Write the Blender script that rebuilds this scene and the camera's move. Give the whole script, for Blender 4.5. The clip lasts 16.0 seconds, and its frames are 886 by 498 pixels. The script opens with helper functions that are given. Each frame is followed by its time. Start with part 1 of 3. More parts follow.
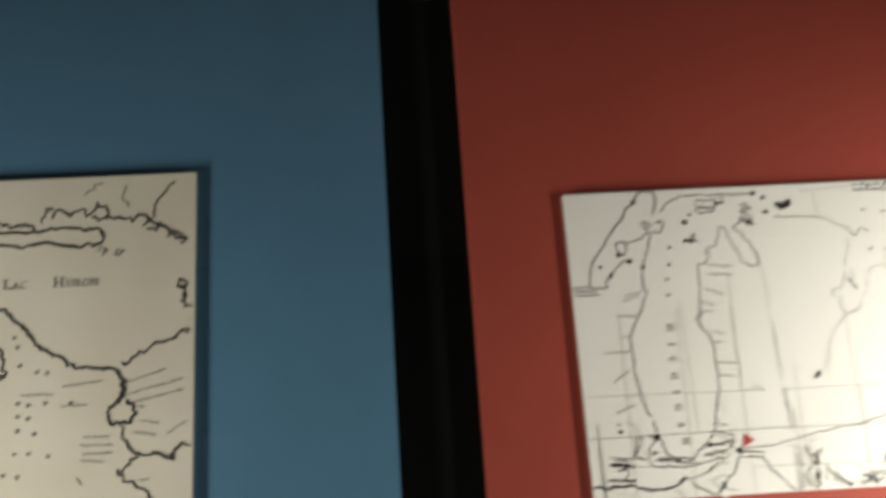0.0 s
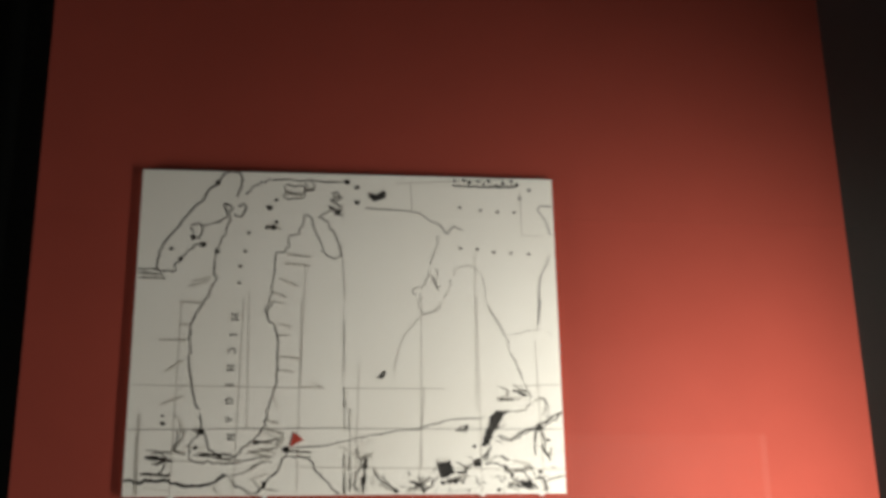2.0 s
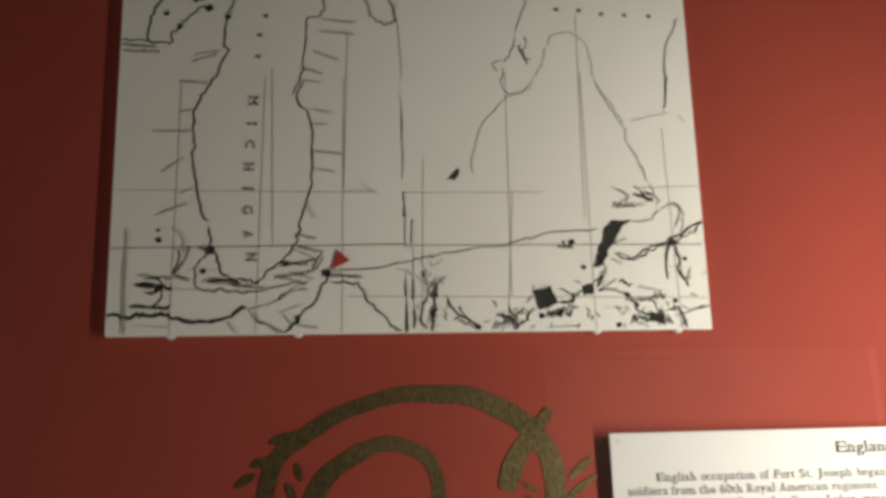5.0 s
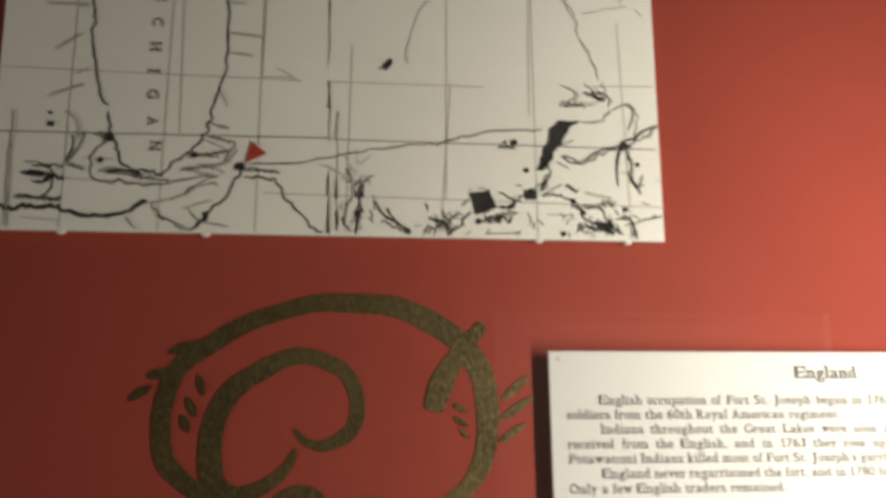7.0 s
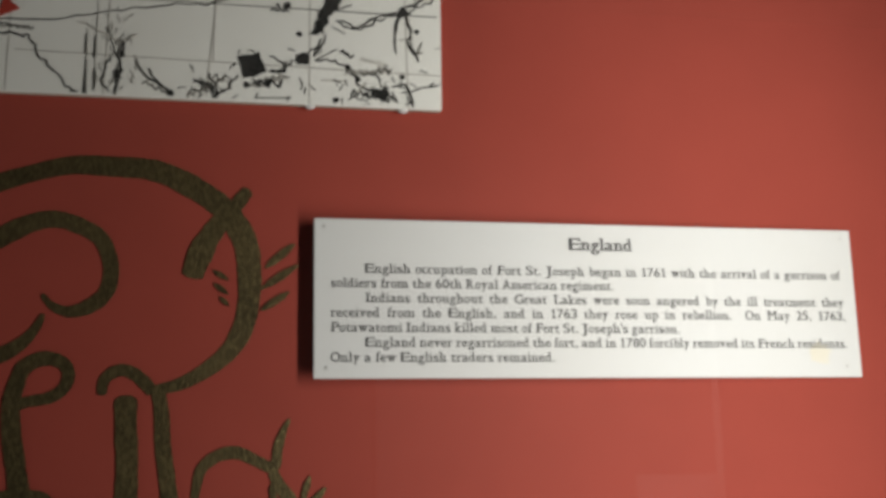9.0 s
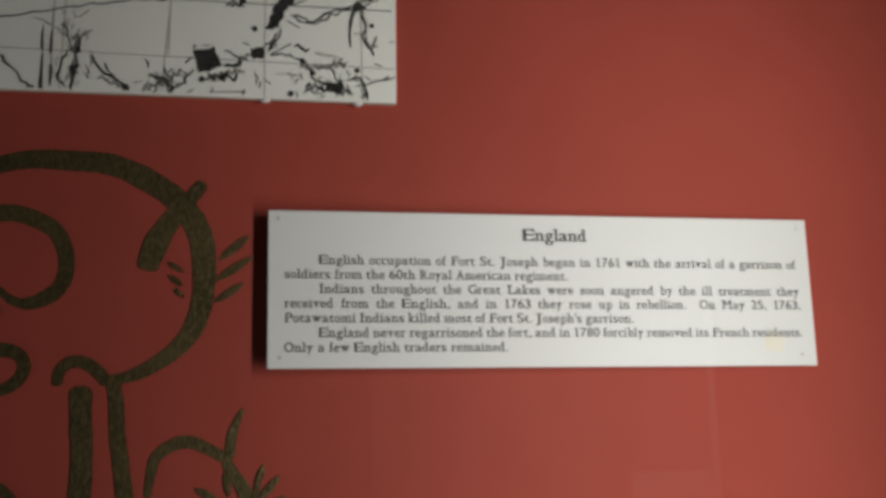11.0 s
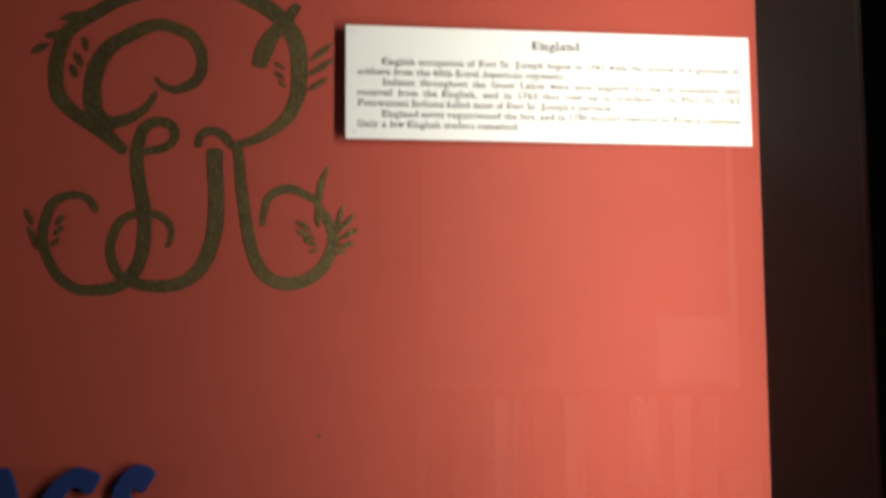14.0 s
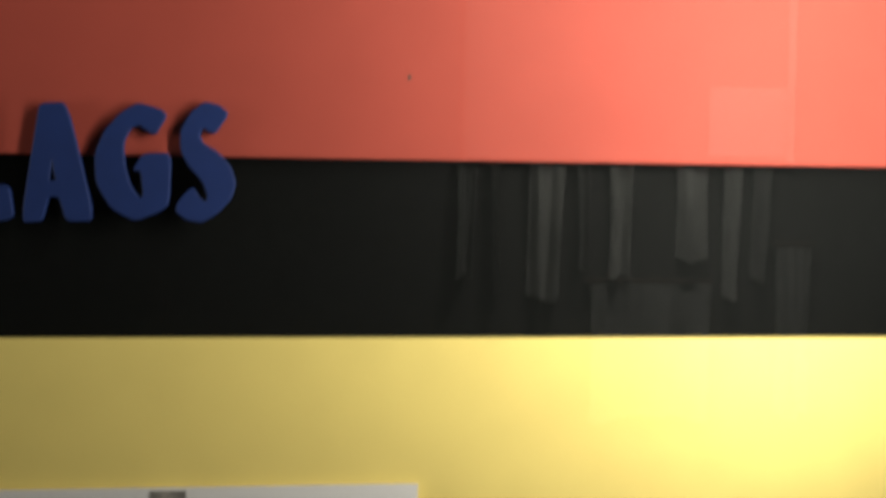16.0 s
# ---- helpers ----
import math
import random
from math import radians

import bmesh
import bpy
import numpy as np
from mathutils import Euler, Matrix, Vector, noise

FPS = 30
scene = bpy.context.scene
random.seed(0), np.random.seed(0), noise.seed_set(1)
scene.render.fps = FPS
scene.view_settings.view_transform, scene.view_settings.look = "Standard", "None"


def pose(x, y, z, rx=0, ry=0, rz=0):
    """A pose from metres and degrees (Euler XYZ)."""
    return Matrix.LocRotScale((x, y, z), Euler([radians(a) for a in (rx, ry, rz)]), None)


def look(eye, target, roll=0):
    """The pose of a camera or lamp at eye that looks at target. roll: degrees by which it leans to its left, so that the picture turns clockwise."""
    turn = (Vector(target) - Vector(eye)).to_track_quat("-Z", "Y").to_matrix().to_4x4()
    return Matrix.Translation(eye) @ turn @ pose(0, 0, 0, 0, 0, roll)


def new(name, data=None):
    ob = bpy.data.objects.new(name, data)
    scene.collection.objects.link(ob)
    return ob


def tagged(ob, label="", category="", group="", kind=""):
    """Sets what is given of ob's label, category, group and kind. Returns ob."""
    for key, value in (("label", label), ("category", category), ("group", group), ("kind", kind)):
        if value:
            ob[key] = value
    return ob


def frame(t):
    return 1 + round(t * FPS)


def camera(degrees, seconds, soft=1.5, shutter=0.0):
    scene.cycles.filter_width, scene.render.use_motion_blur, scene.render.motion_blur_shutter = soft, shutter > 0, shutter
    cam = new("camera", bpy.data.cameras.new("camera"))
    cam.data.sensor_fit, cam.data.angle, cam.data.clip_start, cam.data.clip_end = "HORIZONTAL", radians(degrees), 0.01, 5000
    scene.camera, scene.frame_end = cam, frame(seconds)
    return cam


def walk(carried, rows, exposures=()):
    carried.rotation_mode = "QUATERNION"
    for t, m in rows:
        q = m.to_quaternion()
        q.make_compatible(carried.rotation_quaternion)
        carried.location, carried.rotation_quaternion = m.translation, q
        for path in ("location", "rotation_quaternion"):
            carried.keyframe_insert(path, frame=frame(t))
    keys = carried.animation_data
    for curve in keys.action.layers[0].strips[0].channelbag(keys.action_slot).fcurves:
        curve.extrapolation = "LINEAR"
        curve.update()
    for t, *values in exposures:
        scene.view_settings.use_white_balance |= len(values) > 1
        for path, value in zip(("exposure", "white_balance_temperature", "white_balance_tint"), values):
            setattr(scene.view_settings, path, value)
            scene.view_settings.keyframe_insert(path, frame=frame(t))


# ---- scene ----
# A museum display case: painted panels, map boards and a text plaque behind glass.
# The back wall's face is y = 0; the visitor stands on the -y side.
import functools

cam = camera(44.0, 16.0, soft=3.6, shutter=0.5)
PATH = [
    (0.0, pose(-0.0812, -1.5487, 1.6275, 109.224, 0, -2.910) @ pose(0, 0, 0, 0, 0, -3.786)),
    (0.5, pose(0.0416, -1.6792, 1.6380, 108.509, 0, -4.769) @ pose(0, 0, 0, 0, 0, -3.380)),
    (1.0, pose(0.2249, -1.6539, 1.6418, 106.761, 0, -5.930) @ pose(0, 0, 0, 0, 0, 0.064)),
    (1.5, pose(0.4023, -1.5543, 1.6629, 107.119, 0, -4.184) @ pose(0, 0, 0, 0, 0, 0.349)),
    (2.0, pose(0.4236, -1.5239, 1.6709, 106.756, 0, -6.967) @ pose(0, 0, 0, 0, 0, -0.995)),
    (2.5, pose(0.4230, -1.4821, 1.6514, 106.411, 0, -8.872) @ pose(0, 0, 0, 0, 0, -1.847)),
    (3.0, pose(0.4399, -1.4074, 1.6136, 105.821, 0, -9.985) @ pose(0, 0, 0, 0, 0, -1.020)),
    (3.5, pose(0.5172, -1.3312, 1.6111, 104.564, 0, -5.326) @ pose(0, 0, 0, 0, 0, -1.590)),
    (4.0, pose(0.5020, -1.2279, 1.5910, 105.158, 0, -3.851) @ pose(0, 0, 0, 0, 0, -1.808)),
    (4.2, pose(0.4881, -1.1898, 1.5871, 105.253, 0, -3.136) @ pose(0, 0, 0, 0, 0, -1.619)),
    (6.3, pose(0.3765, -0.9527, 1.5656, 104.530, 0, -6.249) @ pose(0, 0, 0, 0, 0, -1.216)),
    (6.5, pose(0.4149, -0.9399, 1.5379, 105.853, 0, -5.774) @ pose(0, 0, 0, 0, 0, -1.248)),
    (7.0, pose(0.4648, -0.9585, 1.5398, 103.781, 0, -6.378) @ pose(0, 0, 0, 0, 0, -0.475)),
    (7.5, pose(0.5418, -0.9643, 1.5167, 103.003, 0, -5.216) @ pose(0, 0, 0, 0, 0, 0.612)),
    (8.0, pose(0.5659, -0.9579, 1.4937, 102.684, 0, -6.857) @ pose(0, 0, 0, 0, 0, -0.396)),
    (8.5, pose(0.5946, -0.9435, 1.4831, 101.657, 0, -7.939) @ pose(0, 0, 0, 0, 0, -0.166)),
    (9.0, pose(0.6077, -0.9334, 1.4680, 101.552, 0, -10.130) @ pose(0, 0, 0, 0, 0, -0.743)),
    (9.5, pose(0.6358, -0.9390, 1.4671, 101.506, 0, -9.879) @ pose(0, 0, 0, 0, 0, -0.625)),
    (9.7, pose(0.6427, -0.9408, 1.4660, 101.515, 0, -9.837) @ pose(0, 0, 0, 0, 0, -0.721)),
    (11.8, pose(0.6731, -0.9681, 1.4354, 101.718, 0, -8.852) @ pose(0, 0, 0, 0, 0, -1.537)),
    (12.0, pose(0.6992, -0.9852, 1.4107, 102.080, 0, -6.706) @ pose(0, 0, 0, 0, 0, -0.870)),
    (12.5, pose(0.6484, -1.0643, 1.3726, 102.258, 0, -8.660) @ pose(0, 0, 0, 0, 0, -1.852)),
    (13.0, pose(0.6179, -1.1905, 1.3383, 101.781, 0, -7.906) @ pose(0, 0, 0, 0, 0, -1.806)),
    (13.5, pose(0.6193, -1.2636, 1.3226, 98.288, 0, -7.156) @ pose(0, 0, 0, 0, 0, -0.890)),
    (14.0, pose(0.6264, -1.2782, 1.2792, 96.289, 0, -6.720) @ pose(0, 0, 0, 0, 0, -0.082)),
    (14.5, pose(0.6398, -1.2487, 1.2442, 94.125, 0, -6.320) @ pose(0, 0, 0, 0, 0, 0.819)),
    (15.0, pose(0.6488, -1.2316, 1.2085, 91.442, 0, -6.184) @ pose(0, 0, 0, 0, 0, 1.757)),
    (15.5, pose(0.6524, -1.1720, 1.1351, 90.504, 0, -3.863) @ pose(0, 0, 0, 0, 0, 1.359)),
    (15.8, pose(0.5950, -1.1335, 1.1034, 88.922, 0, -4.928) @ pose(0, 0, 0, 0, 0, 1.361)),
    (16.0, pose(0.5527, -1.1164, 1.0837, 87.470, 0, -6.080) @ pose(0, 0, 0, 0, 0, 0.670)),
]
EXPOSURES = [
    (0.0, 1.12, 6500, 10), (0.5, 0.85, 6500, 10), (1.0, 0.54, 6500, 10), (1.5, 0.34, 6500, 10), (2.0, 0.2, 6500, 10), (2.5, 0.06, 6500, 10),
    (3.0, -0.1, 6500, 10), (3.5, -0.27, 6500, 10), (4.2, -0.37, 6550, 10), (6.5, -0.18, 7050, 10), (7.0, -0.28, 6900, 10),
    (8.0, -0.56, 6500, 10), (9.0, -0.96, 6150, 10), (12.0, -1.33, 6100, 10), (13.0, -1.07, 6250, 10), (13.5, -0.72, 6400, 10),
    (14.0, -0.28, 6500, 10), (14.5, 0.06, 6500, 10), (16.0, 0.66, 6500, 10),
]
walk(cam, PATH, EXPOSURES)

# ---------------------------------------------------------------- light
world = bpy.data.worlds.new("world")
scene.world = world
world.use_nodes = True
world.node_tree.nodes["Background"].inputs["Color"].default_value = (0.9, 0.95, 1.0, 1)
world.node_tree.nodes["Background"].inputs["Strength"].default_value = 0.001


def area_lamp(name, eye, target, width, height, watts, colour, spread=180.0):
    data = bpy.data.lights.new(name, "AREA")
    data.shape, data.size, data.size_y, data.energy, data.color = "RECTANGLE", width, height, watts, colour
    data.spread = radians(spread)
    ob = new(name, data)
    ob.matrix_world = look(eye, target)
    return ob


# upright tubes with reflectors, tucked behind the two ends of the case opening
area_lamp("case_lamp", (1.20, -0.49, 1.425), (0.90, 0.0, 1.477), 0.04, 1.1, 8.0, (1.0, 0.945, 0.87), 124.0)
area_lamp("case_lamp", (-1.62, -0.47, 1.08), (-1.2, 0.0, 1.30), 0.06, 0.85, 12.5, (1.0, 0.96, 0.89), 116.0)
# a shaded lamp of the room behind the visitor, turned to the far wall
area_lamp("room_lamp", (1.45, -2.75, 2.7), (1.58, -3.75, 1.15), 0.5, 0.2, 17.0, (1.0, 0.96, 0.9), 96.0)


# ---------------------------------------------------------------- materials
def material(name, colour, rough=0.6, metal=0.0, grain=0.08, scale=40.0, stain=0.12, stain_scale=3.0,
             bump=0.15, bump_scale=350.0, other=None, specular=0.5):
    m = bpy.data.materials.new(name)
    m.use_nodes = True
    nt = m.node_tree
    n, link = nt.nodes, nt.links.new
    bsdf = n["Principled BSDF"]
    bsdf.inputs["Roughness"].default_value = rough
    bsdf.inputs["Metallic"].default_value = metal
    bsdf.inputs["Specular IOR Level"].default_value = specular
    co = n.new("ShaderNodeTexCoord")
    fine, broad = n.new("ShaderNodeTexNoise"), n.new("ShaderNodeTexNoise")
    fine.inputs["Scale"].default_value, fine.inputs["Detail"].default_value = scale, 6
    broad.inputs["Scale"].default_value, broad.inputs["Detail"].default_value = stain_scale, 4
    dark = tuple(c * 0.55 for c in colour) if other is None else other
    mixes = []
    for tex, amount in ((fine, grain), (broad, stain)):
        link(co.outputs["Object"], tex.inputs["Vector"])
        ramp = n.new("ShaderNodeMapRange")
        ramp.inputs["From Min"].default_value, ramp.inputs["From Max"].default_value = 0.35, 0.75
        ramp.inputs["To Max"].default_value = amount * 2.2
        link(tex.outputs["Fac"], ramp.inputs["Value"])
        mix = n.new("ShaderNodeMix")
        mix.data_type = "RGBA"
        mix.inputs["B"].default_value = (*dark, 1)
        link(ramp.outputs["Result"], mix.inputs["Factor"])
        mixes.append(mix)
    mixes[0].inputs["A"].default_value = (*colour, 1)
    link(mixes[0].outputs["Result"], mixes[1].inputs["A"])
    link(mixes[1].outputs["Result"], bsdf.inputs["Base Color"])
    if bump:
        nap = n.new("ShaderNodeTexNoise")
        nap.inputs["Scale"].default_value, nap.inputs["Detail"].default_value = bump_scale, 3
        link(co.outputs["Object"], nap.inputs["Vector"])
        b = n.new("ShaderNodeBump")
        b.inputs["Strength"].default_value, b.inputs["Distance"].default_value = bump, 0.002
        link(nap.outputs["Fac"], b.inputs["Height"])
        link(b.outputs["Normal"], bsdf.inputs["Normal"])
    return m


def brushed_gold():
    """Metallic paint laid on with a dry brush: olive ground with pale streaks."""
    m = material("gold_paint", (0.172, 0.130, 0.058), 0.5, 0.9, 0.10, 90, 0.3, 14, 0.35, 420, other=(0.05, 0.04, 0.02))
    n, link = m.node_tree.nodes, m.node_tree.links.new
    bsdf = n["Principled BSDF"]
    base = bsdf.inputs["Base Color"].links[0].from_socket
    co, mp, tex, ramp, mix = (n.new(k) for k in ("ShaderNodeTexCoord", "ShaderNodeMapping", "ShaderNodeTexNoise", "ShaderNodeMapRange", "ShaderNodeMix"))
    mp.inputs["Scale"].default_value = (480, 480, 190)
    mp.inputs["Rotation"].default_value = (0, 0.5, 0)
    tex.inputs["Scale"].default_value, tex.inputs["Detail"].default_value = 1.0, 3
    ramp.inputs["From Min"].default_value, ramp.inputs["From Max"].default_value = 0.40, 0.75
    ramp.inputs["To Max"].default_value = 0.26
    mix.data_type = "RGBA"
    mix.inputs["B"].default_value = (0.66, 0.50, 0.21, 1)
    link(co.outputs["Object"], mp.inputs["Vector"])
    link(mp.outputs["Vector"], tex.inputs["Vector"])
    link(tex.outputs["Fac"], ramp.inputs["Value"])
    link(ramp.outputs["Result"], mix.inputs["Factor"])
    link(base, mix.inputs["A"])
    link(mix.outputs["Result"], bsdf.inputs["Base Color"])
    ridges = n.new("ShaderNodeBump")
    ridges.inputs["Strength"].default_value, ridges.inputs["Distance"].default_value = 0.12, 0.002
    link(tex.outputs["Fac"], ridges.inputs["Height"])
    link(bsdf.inputs["Normal"].links[0].from_socket, ridges.inputs["Normal"])
    link(ridges.outputs["Normal"], bsdf.inputs["Normal"])
    return m


def clear_glass():
    m = bpy.data.materials.new("clear_glass")
    m.use_nodes = True
    b = m.node_tree.nodes["Principled BSDF"]
    b.inputs["Base Color"].default_value = (0.97, 0.99, 0.98, 1)
    b.inputs["Roughness"].default_value = 0.0
    b.inputs["IOR"].default_value = 1.5
    b.inputs["Transmission Weight"].default_value = 1.0
    return m


RED = material("red_wall_paint", (0.335, 0.060, 0.040), 0.85, 0, 0.05, 25, 0.10, 2.6, 0.06, 260, specular=0.15)
BLUE = material("blue_wall_paint", (0.08, 0.185, 0.28), 0.85, 0, 0.05, 25, 0.10, 2.6, 0.06, 260, specular=0.15)
YELLOW = material("yellow_wall_paint", (0.80, 0.64, 0.19), 0.85, 0, 0.05, 25, 0.08, 2.6, 0.06, 260, specular=0.15)
BLACK = material("black_wall_paint", (0.005, 0.0055, 0.005), 0.8, 0, 0.2, 60, 0.2, 4, 0.1, 300, specular=0.03)
FRAME_BLACK = material("black_frame_paint", (0.018, 0.017, 0.016), 0.5, 0, 0.2, 60, 0.25, 5, 0.15, 200, specular=0.35)
PAPER = material("map_paper", (0.87, 0.85, 0.775), 0.7, 0, 0.04, 120, 0.07, 5, 0.05, 500, other=(0.5, 0.45, 0.35))
OLD_PAPER = material("old_map_paper", (0.70, 0.65, 0.53), 0.7, 0, 0.06, 120, 0.16, 6, 0.05, 500, other=(0.45, 0.38, 0.26))
CARD = material("white_card", (0.69, 0.68, 0.65), 0.65, 0, 0.03, 150, 0.06, 7, 0.04, 500, other=(0.62, 0.57, 0.46))
CORE = material("board_core", (0.62, 0.57, 0.46), 0.8, 0, 0.1, 200, 0.1, 10, 0.2, 300)
INK = material("map_ink", (0.010, 0.0095, 0.009), 0.8, 0, 0.3, 300, 0.35, 40, 0, other=(0.06, 0.057, 0.05), specular=0.2)
FAINT_INK = material("faded_ink", (0.22, 0.205, 0.175), 0.8, 0, 0.4, 300, 0.5, 60, 0, other=(0.50, 0.465, 0.40))
MID_INK = material("worn_ink", (0.065, 0.061, 0.055), 0.8, 0, 0.3, 300, 0.5, 50, 0, other=(0.30, 0.28, 0.235))
TYPE = material("printed_type", (0.03, 0.029, 0.027), 0.7, 0, 0.2, 300, 0.2, 60, 0, other=(0.09, 0.087, 0.08))
RED_INK = material("red_marker", (0.43, 0.05, 0.03), 0.6, 0, 0.1, 200, 0.1, 30, 0)
STAIN = material("tea_stain", (0.66, 0.60, 0.46), 0.7, 0, 0.3, 90, 0.4, 40, 0, other=(0.76, 0.72, 0.62))
GOLD = brushed_gold()
LETTER_BLUE = material("blue_letter_paint", (0.010, 0.027, 0.120), 0.6, 0, 0.12, 80, 0.15, 14, 0.03, 260, specular=0.25)
STEEL = material("dull_steel", (0.30, 0.28, 0.25), 0.4, 0.8, 0.1, 200, 0.2, 60, 0)
GLASS = clear_glass()
# near-black base: the corridor's dimness is put into the plaster's colour
PLASTER = material("darkened_plaster", (0.036, 0.034, 0.031), 0.8, 0, 0.1, 40, 0.2, 2, 0.2, 120)
CEILING_PAINT = material("ceiling_paint", (0.22, 0.21, 0.19), 0.85, 0, 0.1, 40, 0.15, 2, 0.2, 120)
CARPET = material("dark_carpet", (0.05, 0.045, 0.042), 0.95, 0, 0.3, 160, 0.3, 3, 0.6, 260)
# linen darkened in colour so the board's reflection in the glass stays faint
LINEN = material("darkened_linen", (0.115, 0.11, 0.098), 0.85, 0, 0.1, 160, 0.15, 5, 0.2, 500)
GREY_CLOTH = material("grey_cloth", (0.74, 0.74, 0.69), 0.9, 0, 0.12, 120, 0.35, 9, 0.3, 400)
# paper greyed in colour to hold down its mirrored brightness
PIN_PAPER = material("greyed_pin_paper", (0.36, 0.355, 0.33), 0.8, 0, 0.08, 60, 0.2, 6, 0.1, 300)
DULL_CLOTH = material("dull_cloth", (0.40, 0.40, 0.37), 0.9, 0, 0.12, 120, 0.35, 9, 0.3, 400)
WALNUT = material("dark_wood", (0.07, 0.045, 0.03), 0.5, 0, 0.3, 60, 0.3, 6, 0.15, 120)


# ---------------------------------------------------------------- mesh helpers
def link_mesh(name, bm, mat, parent=None, label=""):
    me = bpy.data.meshes.new(name)
    bm.normal_update()
    bm.to_mesh(me)
    bm.free()
    me.materials.append(mat)
    ob = new(name, me)
    ob.parent = parent
    if label:
        ob["label"] = label
    return ob


part = link_mesh


def box_mesh(x0, x1, y0, y1, z0, z1, bevel=0.0):
    bm = bmesh.new()
    bmesh.ops.create_cube(bm, size=1.0)
    for v in bm.verts:
        v.co = Vector((x0 + (v.co.x + 0.5) * (x1 - x0), y0 + (v.co.y + 0.5) * (y1 - y0), z0 + (v.co.z + 0.5) * (z1 - z0)))
    if bevel:
        bmesh.ops.bevel(bm, geom=bm.edges[:], offset=bevel, segments=2, affect="EDGES", profile=0.5)
    return bm


def structure(name, dims, mat, label, category):
    ob = link_mesh(name, box_mesh(*dims), mat)
    return tagged(ob, label, category, kind="structure")


def pairs(text, unit=0.001):
    return [tuple(float(a) * unit for a in p.split(",")) for p in text.split()]


def smooth_path(pts, step=3):
    """Catmull-Rom through the given points."""
    if len(pts) < 3:
        return list(pts)
    ext = [pts[0], *pts, pts[-1]]
    out = []
    for i in range(1, len(ext) - 2):
        p0, p1, p2, p3 = (Vector(p) for p in ext[i - 1:i + 3])
        for k in range(step):
            t = k / step
            out.append(tuple(0.5 * (2 * p1 + (p2 - p0) * t + (2 * p0 - 5 * p1 + 4 * p2 - p3) * t * t + (3 * p1 - p0 - 3 * p2 + p3) * t ** 3)))
    out.append(tuple(pts[-1]))
    return out


def ribbon(pts, widths, depth, rough=0.0, seed=0, tips=False, limits=None):
    """A painted stroke in the x-z plane: pts in metres, width varying along it, a hair proud of its ground."""
    rng = random.Random(seed)
    bm = bmesh.new()
    rows, n = [], len(pts)
    for i, p in enumerate(pts):
        a, b = Vector(pts[max(i - 1, 0)]), Vector(pts[min(i + 1, n - 1)])
        d = b - a
        side = Vector((-d.y, d.x)).normalized() if d.length > 1e-9 else Vector((0, 1))
        f = i / max(n - 1, 1) * (len(widths) - 1)
        k = min(int(f), len(widths) - 2) if len(widths) > 1 else 0
        w = widths[0] if len(widths) == 1 else widths[k] + (widths[k + 1] - widths[k]) * (f - k)
        w *= 1 + rough * rng.uniform(-1, 1)
        if tips and i in (0, n - 1):
            w *= 0.45
        quad = []
        top = depth * (1 + 0.4 * i / n)
        for s, y in ((-0.5, 0), (0.5, 0), (0.5, top), (-0.5, top)):
            q = Vector(p) + side * (w * s)
            if limits:
                q = Vector((min(max(q.x, limits[0]), limits[1]), min(max(q.y, limits[2]), limits[3])))
            quad.append(bm.verts.new((q.x, -y, q.y)))
        rows.append(quad)
    for r, q in zip(rows, rows[1:]):
        for j in range(4):
            bm.faces.new((r[j], r[(j + 1) % 4], q[(j + 1) % 4], q[j]))
    bm.faces.new(rows[0][::-1])
    bm.faces.new(rows[-1])
    bmesh.ops.recalc_face_normals(bm, faces=bm.faces[:])
    return bm


def blot(x, z, r, depth, seed=0, sides=11):
    """An uneven ink dot."""
    rng = random.Random(seed)
    ring = []
    for i in range(sides):
        a = 2 * math.pi * i / sides
        q = r * rng.uniform(0.7, 1.15)
        ring.append((x + q * math.cos(a), z + q * math.sin(a)))
    return plate(ring, depth)


def plate(ring, depth, back=0.0):
    """A flat shape of the given outline in the x-z plane, depth proud of its ground."""
    bm = bmesh.new()
    lo = [bm.verts.new((x, -back, z)) for x, z in ring]
    hi = [bm.verts.new((x, -back - depth, z)) for x, z in ring]
    bm.faces.new(lo)
    bm.faces.new(hi[::-1])
    for i in range(len(ring)):
        j = (i + 1) % len(ring)
        bm.faces.new((lo[i], lo[j], hi[j], hi[i]))
    bmesh.ops.recalc_face_normals(bm, faces=bm.faces[:])
    return bm


def curve_mesh(data):
    """Turns curve or text data into a plain mesh datablock."""
    ob = new("outline", data)
    bpy.context.view_layer.update()
    me = bpy.data.meshes.new_from_object(ob.evaluated_get(bpy.context.evaluated_depsgraph_get()))
    bpy.data.objects.remove(ob)
    return me


ADVANCE = dict(zip("ABCDEFGHIJKLMNOPQRSTUVWXYZ", (722, 722, 722, 778, 722, 667, 778, 833, 407, 556, 778, 667, 944, 815, 778, 667, 778, 722, 630, 667, 815, 722, 981, 704, 704, 611)))
ADVANCE.update(zip("abcdefghijklmnopqrstuvwxyz", (556, 556, 444, 574, 500, 333, 537, 611, 315, 296, 593, 315, 889, 611, 500, 574, 556, 444, 463, 389, 611, 537, 778, 537, 537, 481)))
ADVANCE.update({c: 556 for c in "0123456789"})
ADVANCE.update({" ": 278, ".": 278, ",": 278, "'": 204})
SLAB, OVERHANG = 0.075, 0.10


def fit_height(ch, y):
    """Stretches the built-in face to book-type proportions of x-height and capitals."""
    if ch.islower() and ch != "t":
        return y * 0.475 / 0.449 if y <= 0.449 else 0.475 + (y - 0.449) * (0.737 - 0.475) / (0.682 - 0.449)
    return y * 0.722 / 0.682


